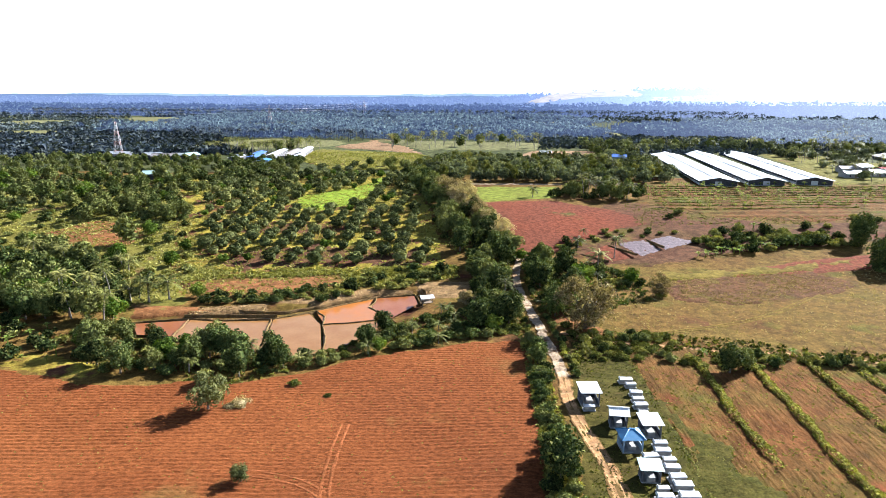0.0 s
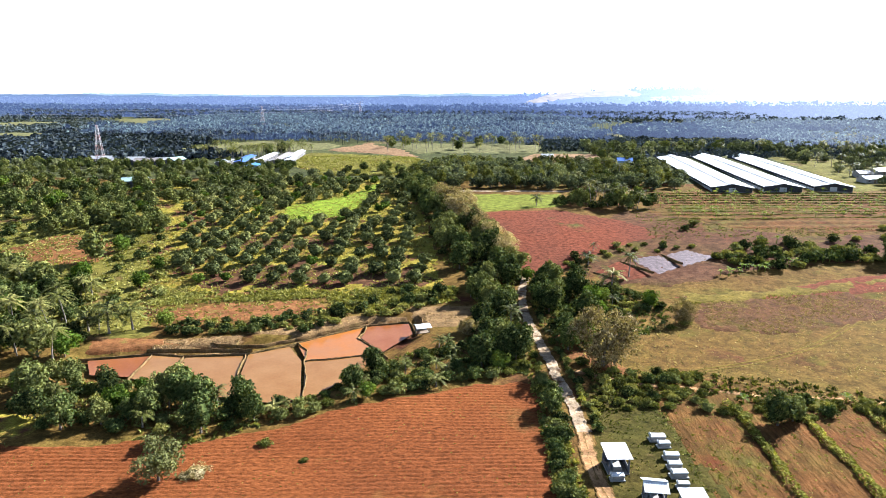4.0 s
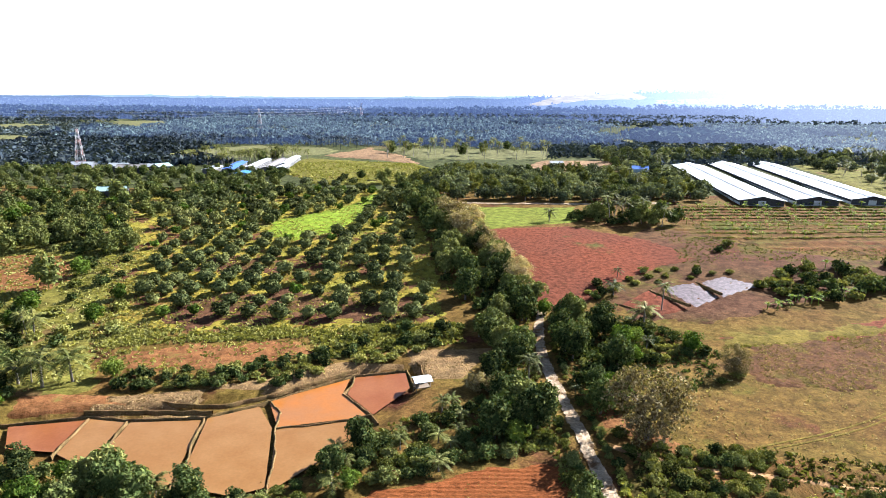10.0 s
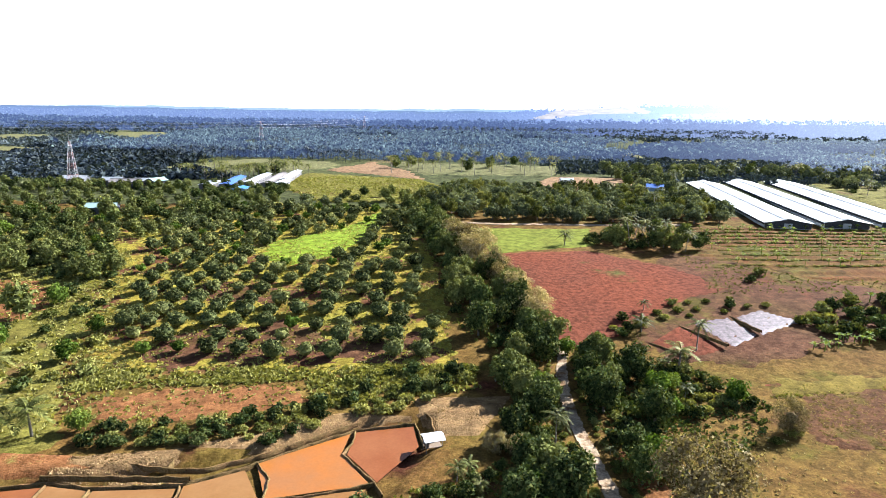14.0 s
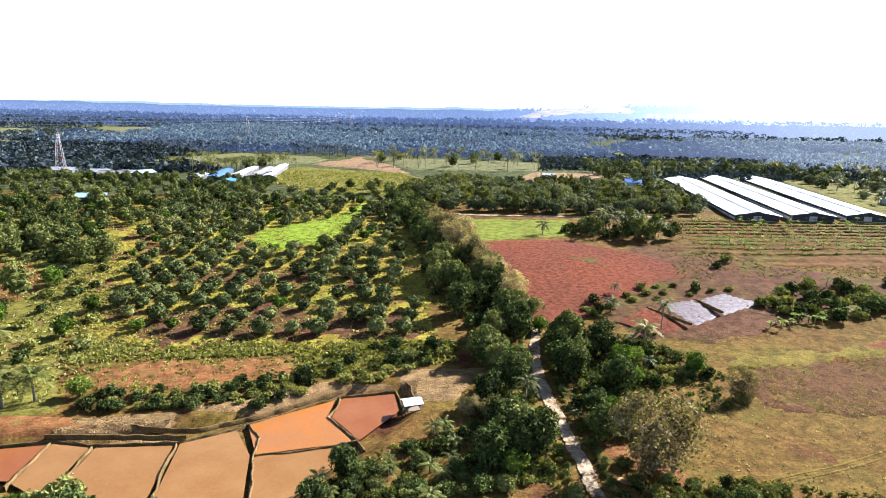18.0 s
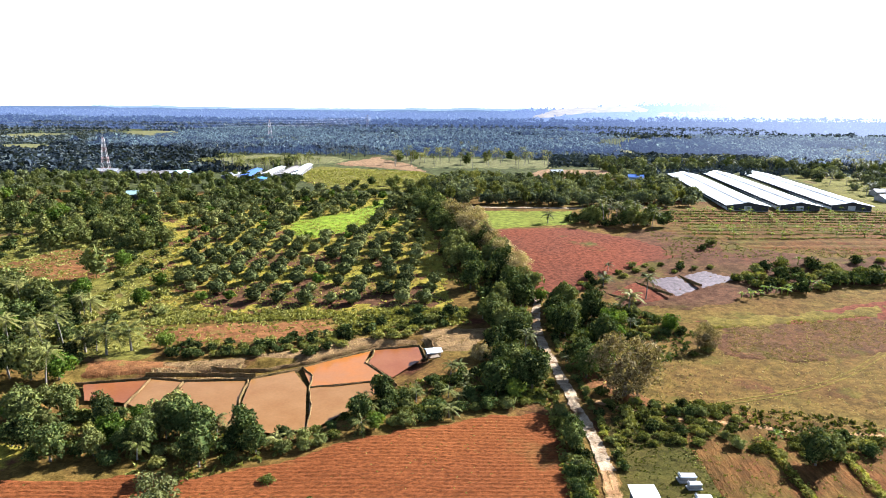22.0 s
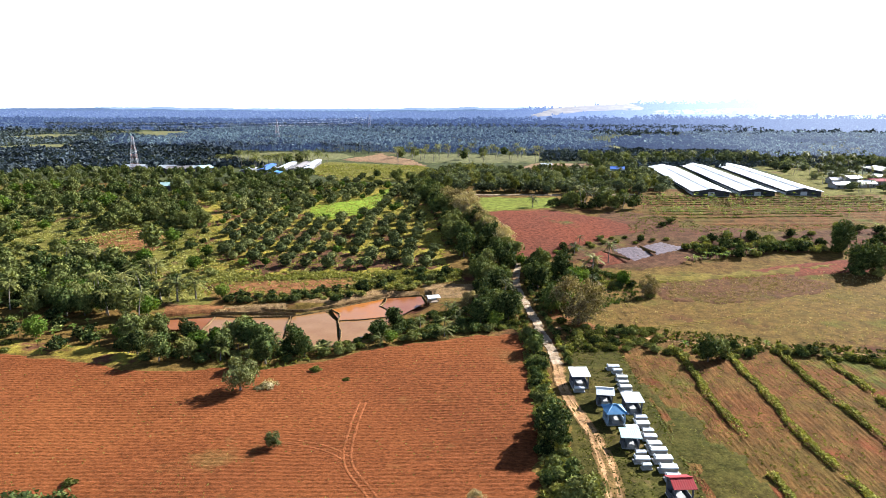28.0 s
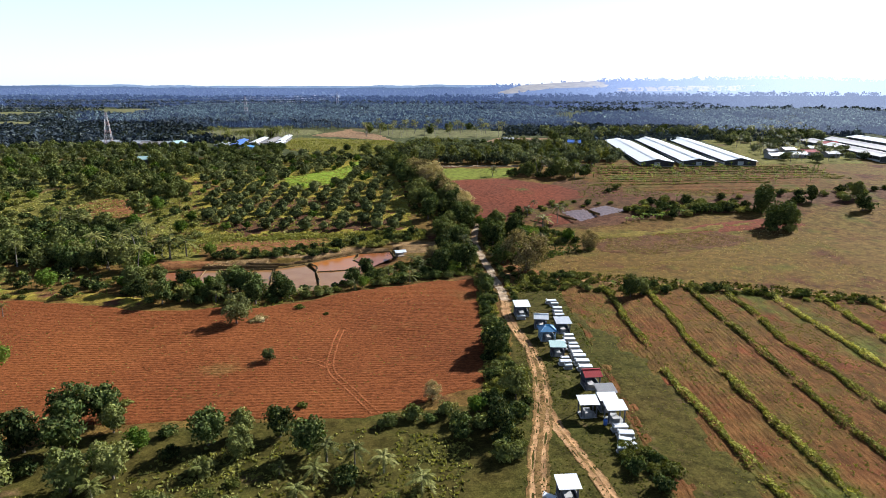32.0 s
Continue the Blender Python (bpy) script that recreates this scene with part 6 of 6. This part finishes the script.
# tree belt before the sheds
scatter([(-20, 316), (12, 312), (60, 312), (111, 316), (114, 345), (112, 372), (60, 395), (30, 390), (0, 400), (-18, 370)], 5.6, [(BIGMANGO, 5), (BROAD, 0.7), (LIGHT, 2.2), (PALM, 0.5)], 24, (0.75, 1.0))
scatter([(112, 372), (120, 456), (230, 476), (300, 440), (330, 520), (100, 520), (90, 420)], 8.5, [(BIGMANGO, 3), (BROAD, 1), (PALM, 1.4)], 25, (0.8, 1.1))
scatter([(-60, 352), (-25, 345), (-10, 372), (-25, 380), (-60, 366)], 8, [(BROAD, 2), (MANGO, 2), (SCRUB, 1)], 26, (0.6, 0.9))
scatter([(200, 318), (258, 330), (266, 456), (218, 460), (208, 380)], 7.5, [(BIGMANGO, 2), (PALM, 2), (BUSH, 1)], 27, (0.6, 0.9))
scatter([(-60, 470), (70, 470), (60, 548), (-50, 560)], 11, [(PALM, 5), (BROAD, 0.5)], 28, (0.9, 1.2))
scatter([(-150, 415), (-100, 446), (-120, 470), (-175, 440)], 6.5, [(PALM, 5), (BROAD, 1)], 29, (0.9, 1.15))
scatter([(-136, 388), (-128, 366), (-112, 356), (-92, 366), (-90, 390), (-94, 398), (-100, 374), (-112, 366), (-124, 374), (-130, 392)], 3.6, [(BROAD, 2), (MANGO, 3), (LOWPALM, 1)], 49, (0.4, 0.6))
scatter([(-140, 420), (-118, 432), (-108, 448), (-92, 458), (-110, 468), (-150, 440)], 5.0, [(PALM, 5)], 50, (0.8, 1.0))
scatter([(-232, 378), (-150, 366), (-148, 380), (-190, 388), (-225, 394)], 4.2, [(BROAD, 3), (MANGO, 2)], 52, (0.45, 0.65))
# bananas in rows on the east field
for j in range(10):
    for i in range(40):
        x, y = 80 + 3.4 * i + 0.9 * j + RNG.normal(0, 0.5), 250 + 6.0 * j + 0.17 * i + RNG.normal(0, 0.4)
        if float(outside(BANANAS, x, y)) < -1 and RNG.random() < 0.55:
            put(BANANA, x, y, float(RNG.uniform(0.6, 1.0)))
# plants too many to count, or too far to tell apart
for k in [k for kinds in STOCK for k in kinds]:
    places = JOINED.get(k.name, [])
    if places:
        crown = [o for o in k.children if o.name.startswith("crown")][0].data
        co = np.empty(len(crown.vertices) * 3, np.float32)
        crown.vertices.foreach_get("co", co)
        q = co.reshape(-1, 3, 3)[::3]
        mid = q.mean(1, keepdims=True)
        q = mid + (q - mid) * 1.5
        stem = np.array([[(-0.14, 0, -0.3), (0.14, 0, -0.3), (0, 0, mid[..., 2].mean())]])
        q = np.concatenate([q, stem])
        out = [q @ np.array(m.to_3x3()).T + np.array(m.translation) for m in places]
        kind = k.name.split(".")[0]
        plural = "far_bushes" if kind == "bush" else "far_" + kind + "s"
        tagged(new(plural, quads_mesh(plural, np.concatenate(out), crown.materials[0])), {"mango_tree": "far rows of orchard trees with dark green crowns", "bush": "scrub of many bushes on the meadow", "broadleaf_tree": "thick woodland of broadleaf trees"}[kind], "trees", kind="stuff")
    for o in [*k.children_recursive, k]:
        bpy.data.objects.remove(o)


# ---- hedgerows of the crop field ----
def hedgerow(line, wide, tall, seed, label="narrow green hedgerow of weeds between crop strips", thick=40, leaf="hedge", size=0.34, name="hedgerow"):
    rng = np.random.default_rng(seed)
    ox, oy = line[0]
    h = thing(name, label, name.replace("_", " "), (ox, oy, up(ox, oy)), 0, name.replace("_", " ") + "s")
    at, out = [], []
    for (ax, ay), (bx, by) in zip(line, line[1:]):
        L = math.hypot(bx - ax, by - ay)
        n = int(L * thick)
        t, a = rng.random(n), rng.uniform(0, math.pi, n)
        x, y = ax + (bx - ax) * t, ay + (by - ay) * t
        grow = 0.45 + 0.7 * (0.5 + 0.5 * wobble(x * 3, y * 2, 6))
        gap = wobble(x + seed * 7, y * 1.3, 4.5) + rng.normal(0, 0.25, n) > -0.42
        t, a, x, y, grow, n = t[gap], a[gap], x[gap], y[gap], grow[gap], int(gap.sum())
        off = np.cos(a) * wide * grow * rng.uniform(0.6, 1, n) + 0.5 * wobble(x, y, 7)
        px, py = x + off * (by - ay) / L, y - off * (bx - ax) / L
        at.append(np.stack([px - ox, py - oy, height(px, py) - up(ox, oy) + np.sin(a) * tall * grow * rng.uniform(0.4, 1.1, n)], -1))
        out.append(np.stack([np.cos(a), rng.normal(0, 0.3, n), np.sin(a) + 0.3], -1))
    part("foliage", quads_mesh("foliage", leaf_quads(np.concatenate(at), np.concatenate(out), size, rng), M[leaf]), h)
    return h


HEDGES = [[(48.5, 120), (47.8, 82)], [(47.2, 72), (48.6, 45), (49.5, 22)], [(59.5, 119), (57.2, 90), (57, 78), (58.8, 22)], [(69.6, 122), (68.2, 50), (69, 22)], [(78.3, 116), (76.3, 84), (78.6, 22)], [(87.8, 113), (87.8, 22)], [(99, 111), (96.8, 85), (98, 22)], [(109, 109), (107, 60), (108, 22)], [(119, 108), (117, 22)]]
for k, line in enumerate(HEDGES):
    hedgerow(line, 1.0, 1.15, 200 + k, thick=80, size=0.215)
hedgerow([(36.6, 44), (36.2, 75), (36.6, 100), (36, 122)], 1.5, 0.22, 220, "low grassy verge between graves and crop rows", 22, "olive", 0.2)
hedgerow([(24.5, 120), (25.5, 128)], 0.8, 0.7, 221, "low weeds beside the lane")
for j in range(10):
    y = 247.5 + 6.0 * j
    hedgerow([(79 + 1.5 * j, y), (120, y + 2), (160 if y < 256 else 205, y + 6)], 0.7, 0.6, 240 + j, "strip of green weeds between banana rows", 17, "olive", 0.4, "weed_strip")

# ---- grass tufts, far woods and ridges ----
def tufts(name, poly, count, size, material, seed, label, tall=1.0):
    rng = np.random.default_rng(seed)
    px, py = [p[0] for p in poly], [p[1] for p in poly]
    x, y = rng.uniform(min(px), max(px), count * 3), rng.uniform(min(py), max(py), count * 3)
    ok = np.flatnonzero((outside(poly, x, y) < 0) & (wobble(x, y, 11) + rng.normal(0, 0.5, len(x)) > -0.1))[:count]
    x, y = np.repeat(x[ok], 4) + rng.normal(0, size * 0.6, 4 * len(ok)), np.repeat(y[ok], 4) + rng.normal(0, size * 0.6, 4 * len(ok))
    at = np.stack([x, y, height(x, y) + 0.1 + size * 0.35 * tall * rng.random(len(x))], -1)
    return tagged(new(name, quads_mesh(name, leaf_quads(at, np.stack([rng.normal(0, 1, len(x)), rng.normal(0, 1, len(x)), 0.35 + 0 * x], -1), size * rng.uniform(0.6, 1.3, len(x)), rng), material)), label, "grass", kind="stuff")


tufts("meadow_tufts", [(-66, 150), (-62, 170), (-102, 250), (-170, 310), (-230, 250), (-180, 150), (-80, 140)], 14000, 0.38, M["pale_weed"], 301, "tufts of pale green grass and weeds")
tufts("orchard_tufts", ORCHARD, 9000, 0.36, M["pale_weed"], 302, "grass tufts between the orchard trees")
tufts("crop_weeds", [(38, 118), (66, 120), (120, 104), (120, 22), (40, 22)], 4500, 0.17, M["olive"], 303, "weeds and crop plants in the rows")
tufts("pasture_tufts", [(30, 130), (120, 112), (140, 190), (56, 172)], 1800, 0.15, M["brown_leaf"], 304, "dry grass tufts in the pasture")
tufts("tall_weeds", [(58, 156), (64, 172), (104, 181), (112, 170), (72, 152)], 2200, 0.2, M["brown_leaf"], 305, "tall reddish dry weeds")
tufts("bank_tufts", [(-72, 166), (-55, 169), (-30, 173), (-24, 162), (4, 172), (2, 182), (-72, 175)], 3000, 0.45, M["olive"], 306, "grass and weeds on the earth bank")
for k, poly in enumerate(([(-8.5, 167), (9, 169), (3, 155), (-4, 154)], [(-58, 145), (-42, 148), (-42, 142.6), (-57, 142.5)], [(-42, 148.6), (-29, 148), (-16, 156.5), (-8.5, 160.5), (-20, 161), (-30, 154)], [(-59, 141.9), (-37.5, 142.2), (-36, 140.6), (-58, 140)])):
    tufts("stubble_tufts", poly, 420, 0.13, M["straw_leaf"], 340 + k, "clumps of cut rice straw", 1.2)
tufts("yellow_tufts", [(56, 171), (66, 176.2), (85, 179.4), (112, 185), (85, 176.6), (66, 172)], 900, 0.22, M["pale_weed"], 309, "tufts of yellow grass along the red strip")
tufts("cutting_tufts", [(-68, 162), (-55, 168.5), (-31, 172), (-26, 165), (-40, 157), (-58, 154)], 260, 0.3, M["pale_weed"], 310, "weeds on the bare earth bank")
for k, poly in enumerate(([(-70, 116), (-38, 102.5), (-15, 119), (10, 131), (14, 135), (6, 147), (-8, 138), (-17, 126), (-36, 119), (-68, 126)], [(8, 133), (17, 130), (16, 155), (15.6, 184), (6, 184), (6, 176), (10, 168)], [(24, 140), (34, 140), (50, 158), (56, 168), (46, 186), (25, 192), (22.4, 170)], [(14, 60), (19, 60), (20.4, 90), (19.6, 130), (16.6, 130), (16, 84)], [(26, 116), (46, 119), (70, 121), (120, 105), (120, 111), (70, 128), (40, 133), (27, 131)], [(-24, 334), (-12, 334), (2, 262), (19, 200), (24, 186), (10, 180), (-1, 200), (-14, 275)])):
    tufts("undergrowth", poly, 1500, 0.34, M["broad" if k in (1, 2) else "olive"], 320 + k, "dense undergrowth of weeds below the trees", 1.6)
tufts("field_weeds", [(-100, 112), (-36, 100), (8, 128), (16, 90), (4, 62), (-60, 52)], 900, 0.12, M["olive"], 307, "sparse weeds in the ploughed soil")
tufts("south_tufts", [(-60, 24), (-40, 42), (-4, 53), (12, 50), (8, 28), (-30, 22)], 1800, 0.26, M["olive"], 311, "dry grass and weeds among the palms")
tufts("slope_tufts", [(-98, 398), (-108, 440), (-60, 450), (-26, 438), (-10, 400), (-24, 352), (-68, 350)], 4000, 0.7, M["olive"], 312, "rough grass and weeds on the far slope")
tufts("fallow_tufts", [(66, 224), (100, 227), (190, 236), (190, 240), (98, 238), (68, 258)], 1500, 0.22, M["olive"], 313, "thin weeds on the fallow soil")
tufts("lawn_tufts", [(16, 30), (36, 30), (38, 122), (27, 126), (21, 75)], 2500, 0.12, M["olive"], 308, "grass tufts round the graves")


CLEAR = [[(-95, 490), (-66, 560), (-40, 500), (-25, 442), (-60, 470)], [(-60, 560), (70, 545), (60, 480), (-25, 470)], [(31, 400), (55, 466), (115, 470), (100, 405)], [(148, 760), (172, 715), (168, 655), (184, 628), (232, 618), (226, 600), (180, 598), (150, 625), (146, 690)], [(-206, 482), (-168, 466), (-100, 498), (-94, 525), (-106, 556), (-162, 572), (-188, 540)], [(-520, 1010), (-450, 1025), (-368, 855), (-432, 848)], [(190, 1900), (330, 2350), (620, 2500), (560, 2050)], [(-105, 440), (-30, 445), (0, 385), (-80, 360)], [(255, 335), (420, 345), (380, 500), (320, 480)], *GLADES]


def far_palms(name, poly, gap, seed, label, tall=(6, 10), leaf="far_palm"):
    """A grove of palms too many to count: a stem and nine drooping fronds each."""
    rng = np.random.default_rng(seed)
    px, py = [p[0] for p in poly], [p[1] for p in poly]
    gx_, gy_ = np.meshgrid(np.arange(min(px), max(px), gap), np.arange(min(py), max(py), gap))
    x, y = (g.ravel() + rng.normal(0, gap * 0.16, g.size) for g in (gx_, gy_))
    ok = (outside(poly, x, y) < 0) & (rng.random(x.size) < 0.88)
    for s in CLEAR:
        ok &= outside(s, x, y) > 2
    x, y = x[ok], y[ok]
    z, H = height(x, y), rng.uniform(*tall, len(x))
    n, quads = len(x), []
    base = np.stack([x, y, z], -1)
    for a in (0.0, 1.57):
        side = np.array([math.cos(a), math.sin(a), 0]) * 0.16
        topp = base + np.stack([rng.normal(0, 0.3, n), rng.normal(0, 0.3, n), H], -1)
        quads.append(np.stack([base - side, base + side, topp + side * 0.6, topp - side * 0.6], 1))
    top = np.stack([x, y, z + H], -1)
    for k in range(9):
        a = 0.7 * k + rng.uniform(0, 6.28, n)
        rise = rng.uniform(-0.35, 0.8, n)
        L = rng.uniform(3.0, 4.4, n)
        way = np.stack([np.cos(a), np.sin(a), 0 * a], -1)
        side = np.stack([-np.sin(a), np.cos(a), 0 * a], -1) * 0.75
        mid = top + way * (L * 0.55)[:, None] + np.stack([0 * a, 0 * a, L * 0.5 * np.sin(rise)], -1)
        end = top + way * L[:, None] + np.stack([0 * a, 0 * a, L * (np.sin(rise) * 0.6 - 0.45)], -1)
        quads += [np.stack([top, mid - side, end, mid + side], 1)]
    ob = new(name, quads_mesh(name, np.concatenate(quads), M[leaf]))
    return tagged(ob, label, "palm grove", kind="structure" if name.startswith("backdrop") else "stuff")


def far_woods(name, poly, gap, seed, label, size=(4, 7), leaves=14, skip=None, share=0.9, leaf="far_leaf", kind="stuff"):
    """Woodland crowns too many to count, each a heap of leafy clumps."""
    rng = np.random.default_rng(seed)
    px, py = [p[0] for p in poly], [p[1] for p in poly]
    n0 = int((max(px) - min(px)) * (max(py) - min(py)) / gap / gap)
    x, y = rng.uniform(min(px), max(px), n0), rng.uniform(min(py), max(py), n0)
    ok = (outside(poly, x, y) < 0) & (wobble(x, y, 60) + rng.normal(0, 0.4, n0) > -share)
    for s in skip or ():
        ok &= outside(s, x, y) > 2
    x, y = x[ok], y[ok]
    r = rng.uniform(*size, len(x))
    k = np.repeat(np.arange(len(x)), leaves)
    d = on_ball(len(k), rng)
    d[:, 2] = np.abs(d[:, 2])
    at = np.stack([x[k], y[k], height(x[k], y[k])], -1) + d * (r[k] * rng.uniform(0.75, 1.1, len(k)))[:, None] * (1, 1, 1.05)
    ob = new(name, quads_mesh(name, leaf_quads(at, d, r[k] * 0.42, rng, 1.2), M[leaf]))
    return tagged(ob, label, "woodland", kind=kind)


# plants in haze_near, haze_mid and haze_far emit a painted haze glow
far_palms("backdrop_palm_grove_near", [(-330, 590), (-60, 575), (60, 560), (150, 600), (120, 780), (-350, 800)], 8.0, 401, "coconut grove in loose rows on the plain, haze glow added", (6, 10), "haze_near")
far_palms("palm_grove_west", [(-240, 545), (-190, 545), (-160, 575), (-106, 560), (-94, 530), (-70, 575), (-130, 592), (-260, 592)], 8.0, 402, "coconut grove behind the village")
far_palms("backdrop_palm_grove_east", [(235, 480), (420, 500), (620, 900), (300, 900), (250, 640)], 8.5, 403, "coconut grove beyond the sheds, haze glow added", (6, 10), "haze_near")
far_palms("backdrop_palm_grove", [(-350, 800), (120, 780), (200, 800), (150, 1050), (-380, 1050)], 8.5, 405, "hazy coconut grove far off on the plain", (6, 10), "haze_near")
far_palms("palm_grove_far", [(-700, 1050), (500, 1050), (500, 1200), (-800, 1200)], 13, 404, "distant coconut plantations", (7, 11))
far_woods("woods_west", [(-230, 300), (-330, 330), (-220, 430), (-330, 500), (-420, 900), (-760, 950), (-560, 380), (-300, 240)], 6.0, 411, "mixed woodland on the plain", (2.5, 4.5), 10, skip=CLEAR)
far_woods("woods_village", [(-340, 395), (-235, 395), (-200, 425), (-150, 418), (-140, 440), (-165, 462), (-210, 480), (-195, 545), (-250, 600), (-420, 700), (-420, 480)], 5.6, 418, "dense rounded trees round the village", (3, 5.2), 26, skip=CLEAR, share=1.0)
far_woods("backdrop_undergrowth", [(-330, 590), (-60, 575), (60, 560), (150, 600), (120, 780), (-350, 800)], 6.0, 419, "dark scrub under the coconut palms, haze glow added", (1.6, 3.0), 8, share=0.75, leaf="haze_near", kind="structure")
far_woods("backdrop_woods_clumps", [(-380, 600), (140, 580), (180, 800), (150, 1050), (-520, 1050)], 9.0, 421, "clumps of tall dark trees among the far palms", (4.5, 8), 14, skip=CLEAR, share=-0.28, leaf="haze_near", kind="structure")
far_woods("backdrop_woods_clumps_east", [(240, 500), (420, 520), (700, 900), (300, 900)], 10.0, 422, "clumps of tall trees in the east, haze glow added", (4, 7), 14, skip=CLEAR, share=-0.2, leaf="haze_near", kind="structure")
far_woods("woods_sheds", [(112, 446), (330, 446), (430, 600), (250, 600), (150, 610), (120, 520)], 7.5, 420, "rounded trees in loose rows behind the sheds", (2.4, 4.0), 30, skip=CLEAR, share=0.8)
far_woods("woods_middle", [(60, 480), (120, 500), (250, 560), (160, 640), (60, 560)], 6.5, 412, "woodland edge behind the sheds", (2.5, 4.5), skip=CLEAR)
far_woods("backdrop_woods_dark", [(170, 652), (215, 640), (275, 650), (335, 700), (310, 800), (240, 820), (176, 740)], 6.0, 413, "dark dense wood standing above pale paddies, haze glow added", (6, 9), skip=CLEAR, leaf="haze_near", kind="structure")
far_woods("backdrop_woods_east", [(330, 420), (700, 500), (1000, 1000), (600, 950), (420, 560)], 8.0, 414, "scattered woodland, haze glow added", (3, 5), skip=CLEAR, leaf="haze_near", kind="structure")
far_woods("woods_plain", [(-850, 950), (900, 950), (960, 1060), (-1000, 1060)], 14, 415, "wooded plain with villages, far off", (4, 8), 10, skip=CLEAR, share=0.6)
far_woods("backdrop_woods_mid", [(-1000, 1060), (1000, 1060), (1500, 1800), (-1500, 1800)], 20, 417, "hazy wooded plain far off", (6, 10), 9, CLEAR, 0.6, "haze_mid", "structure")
far_woods("backdrop_woods_far", [(-1500, 1800), (1500, 1800), (2600, 3300), (-2600, 3300)], 38, 416, "wooded plain near the horizon, pale blue haze glow added", (8, 14), 8, CLEAR, 0.6, "haze_far", "structure")


def ridge(name, y0, z0, tall, seed, color, glow, slope=0.0):
    """A long low wooded ridge, its crest uneven."""
    xs = np.linspace(-4500, 4500, 700)
    rng = np.random.default_rng(seed)
    crest = z0 + tall * (0.5 + 0.35 * wobble(xs, 0 * xs + seed, 900) + 0.2 * wobble(xs, 0 * xs, 140)) + rng.normal(0, tall * 0.05, len(xs)) + slope * xs
    verts = [(x, y0 - 0.04 * y0 * (x / 4500) ** 2, -5) for x in xs] + [(x, y0 - 0.04 * y0 * (x / 4500) ** 2 + 60, z) for x, z in zip(xs, crest)] + [(x, y0 + 300, -5) for x in xs]
    n = len(xs)
    faces = [(i, i + 1, i + 1 + n, i + n) for i in range(n - 1)] + [(n + i, n + i + 1, 2 * n + i + 1, 2 * n + i) for i in range(n - 1)]
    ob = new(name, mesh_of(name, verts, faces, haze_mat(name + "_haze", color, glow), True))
    return tagged(ob, "wooded ridge on the horizon, pale blue haze glow added", "backdrop", kind="structure")


# colour and strength of each ridge's haze-like emission come last
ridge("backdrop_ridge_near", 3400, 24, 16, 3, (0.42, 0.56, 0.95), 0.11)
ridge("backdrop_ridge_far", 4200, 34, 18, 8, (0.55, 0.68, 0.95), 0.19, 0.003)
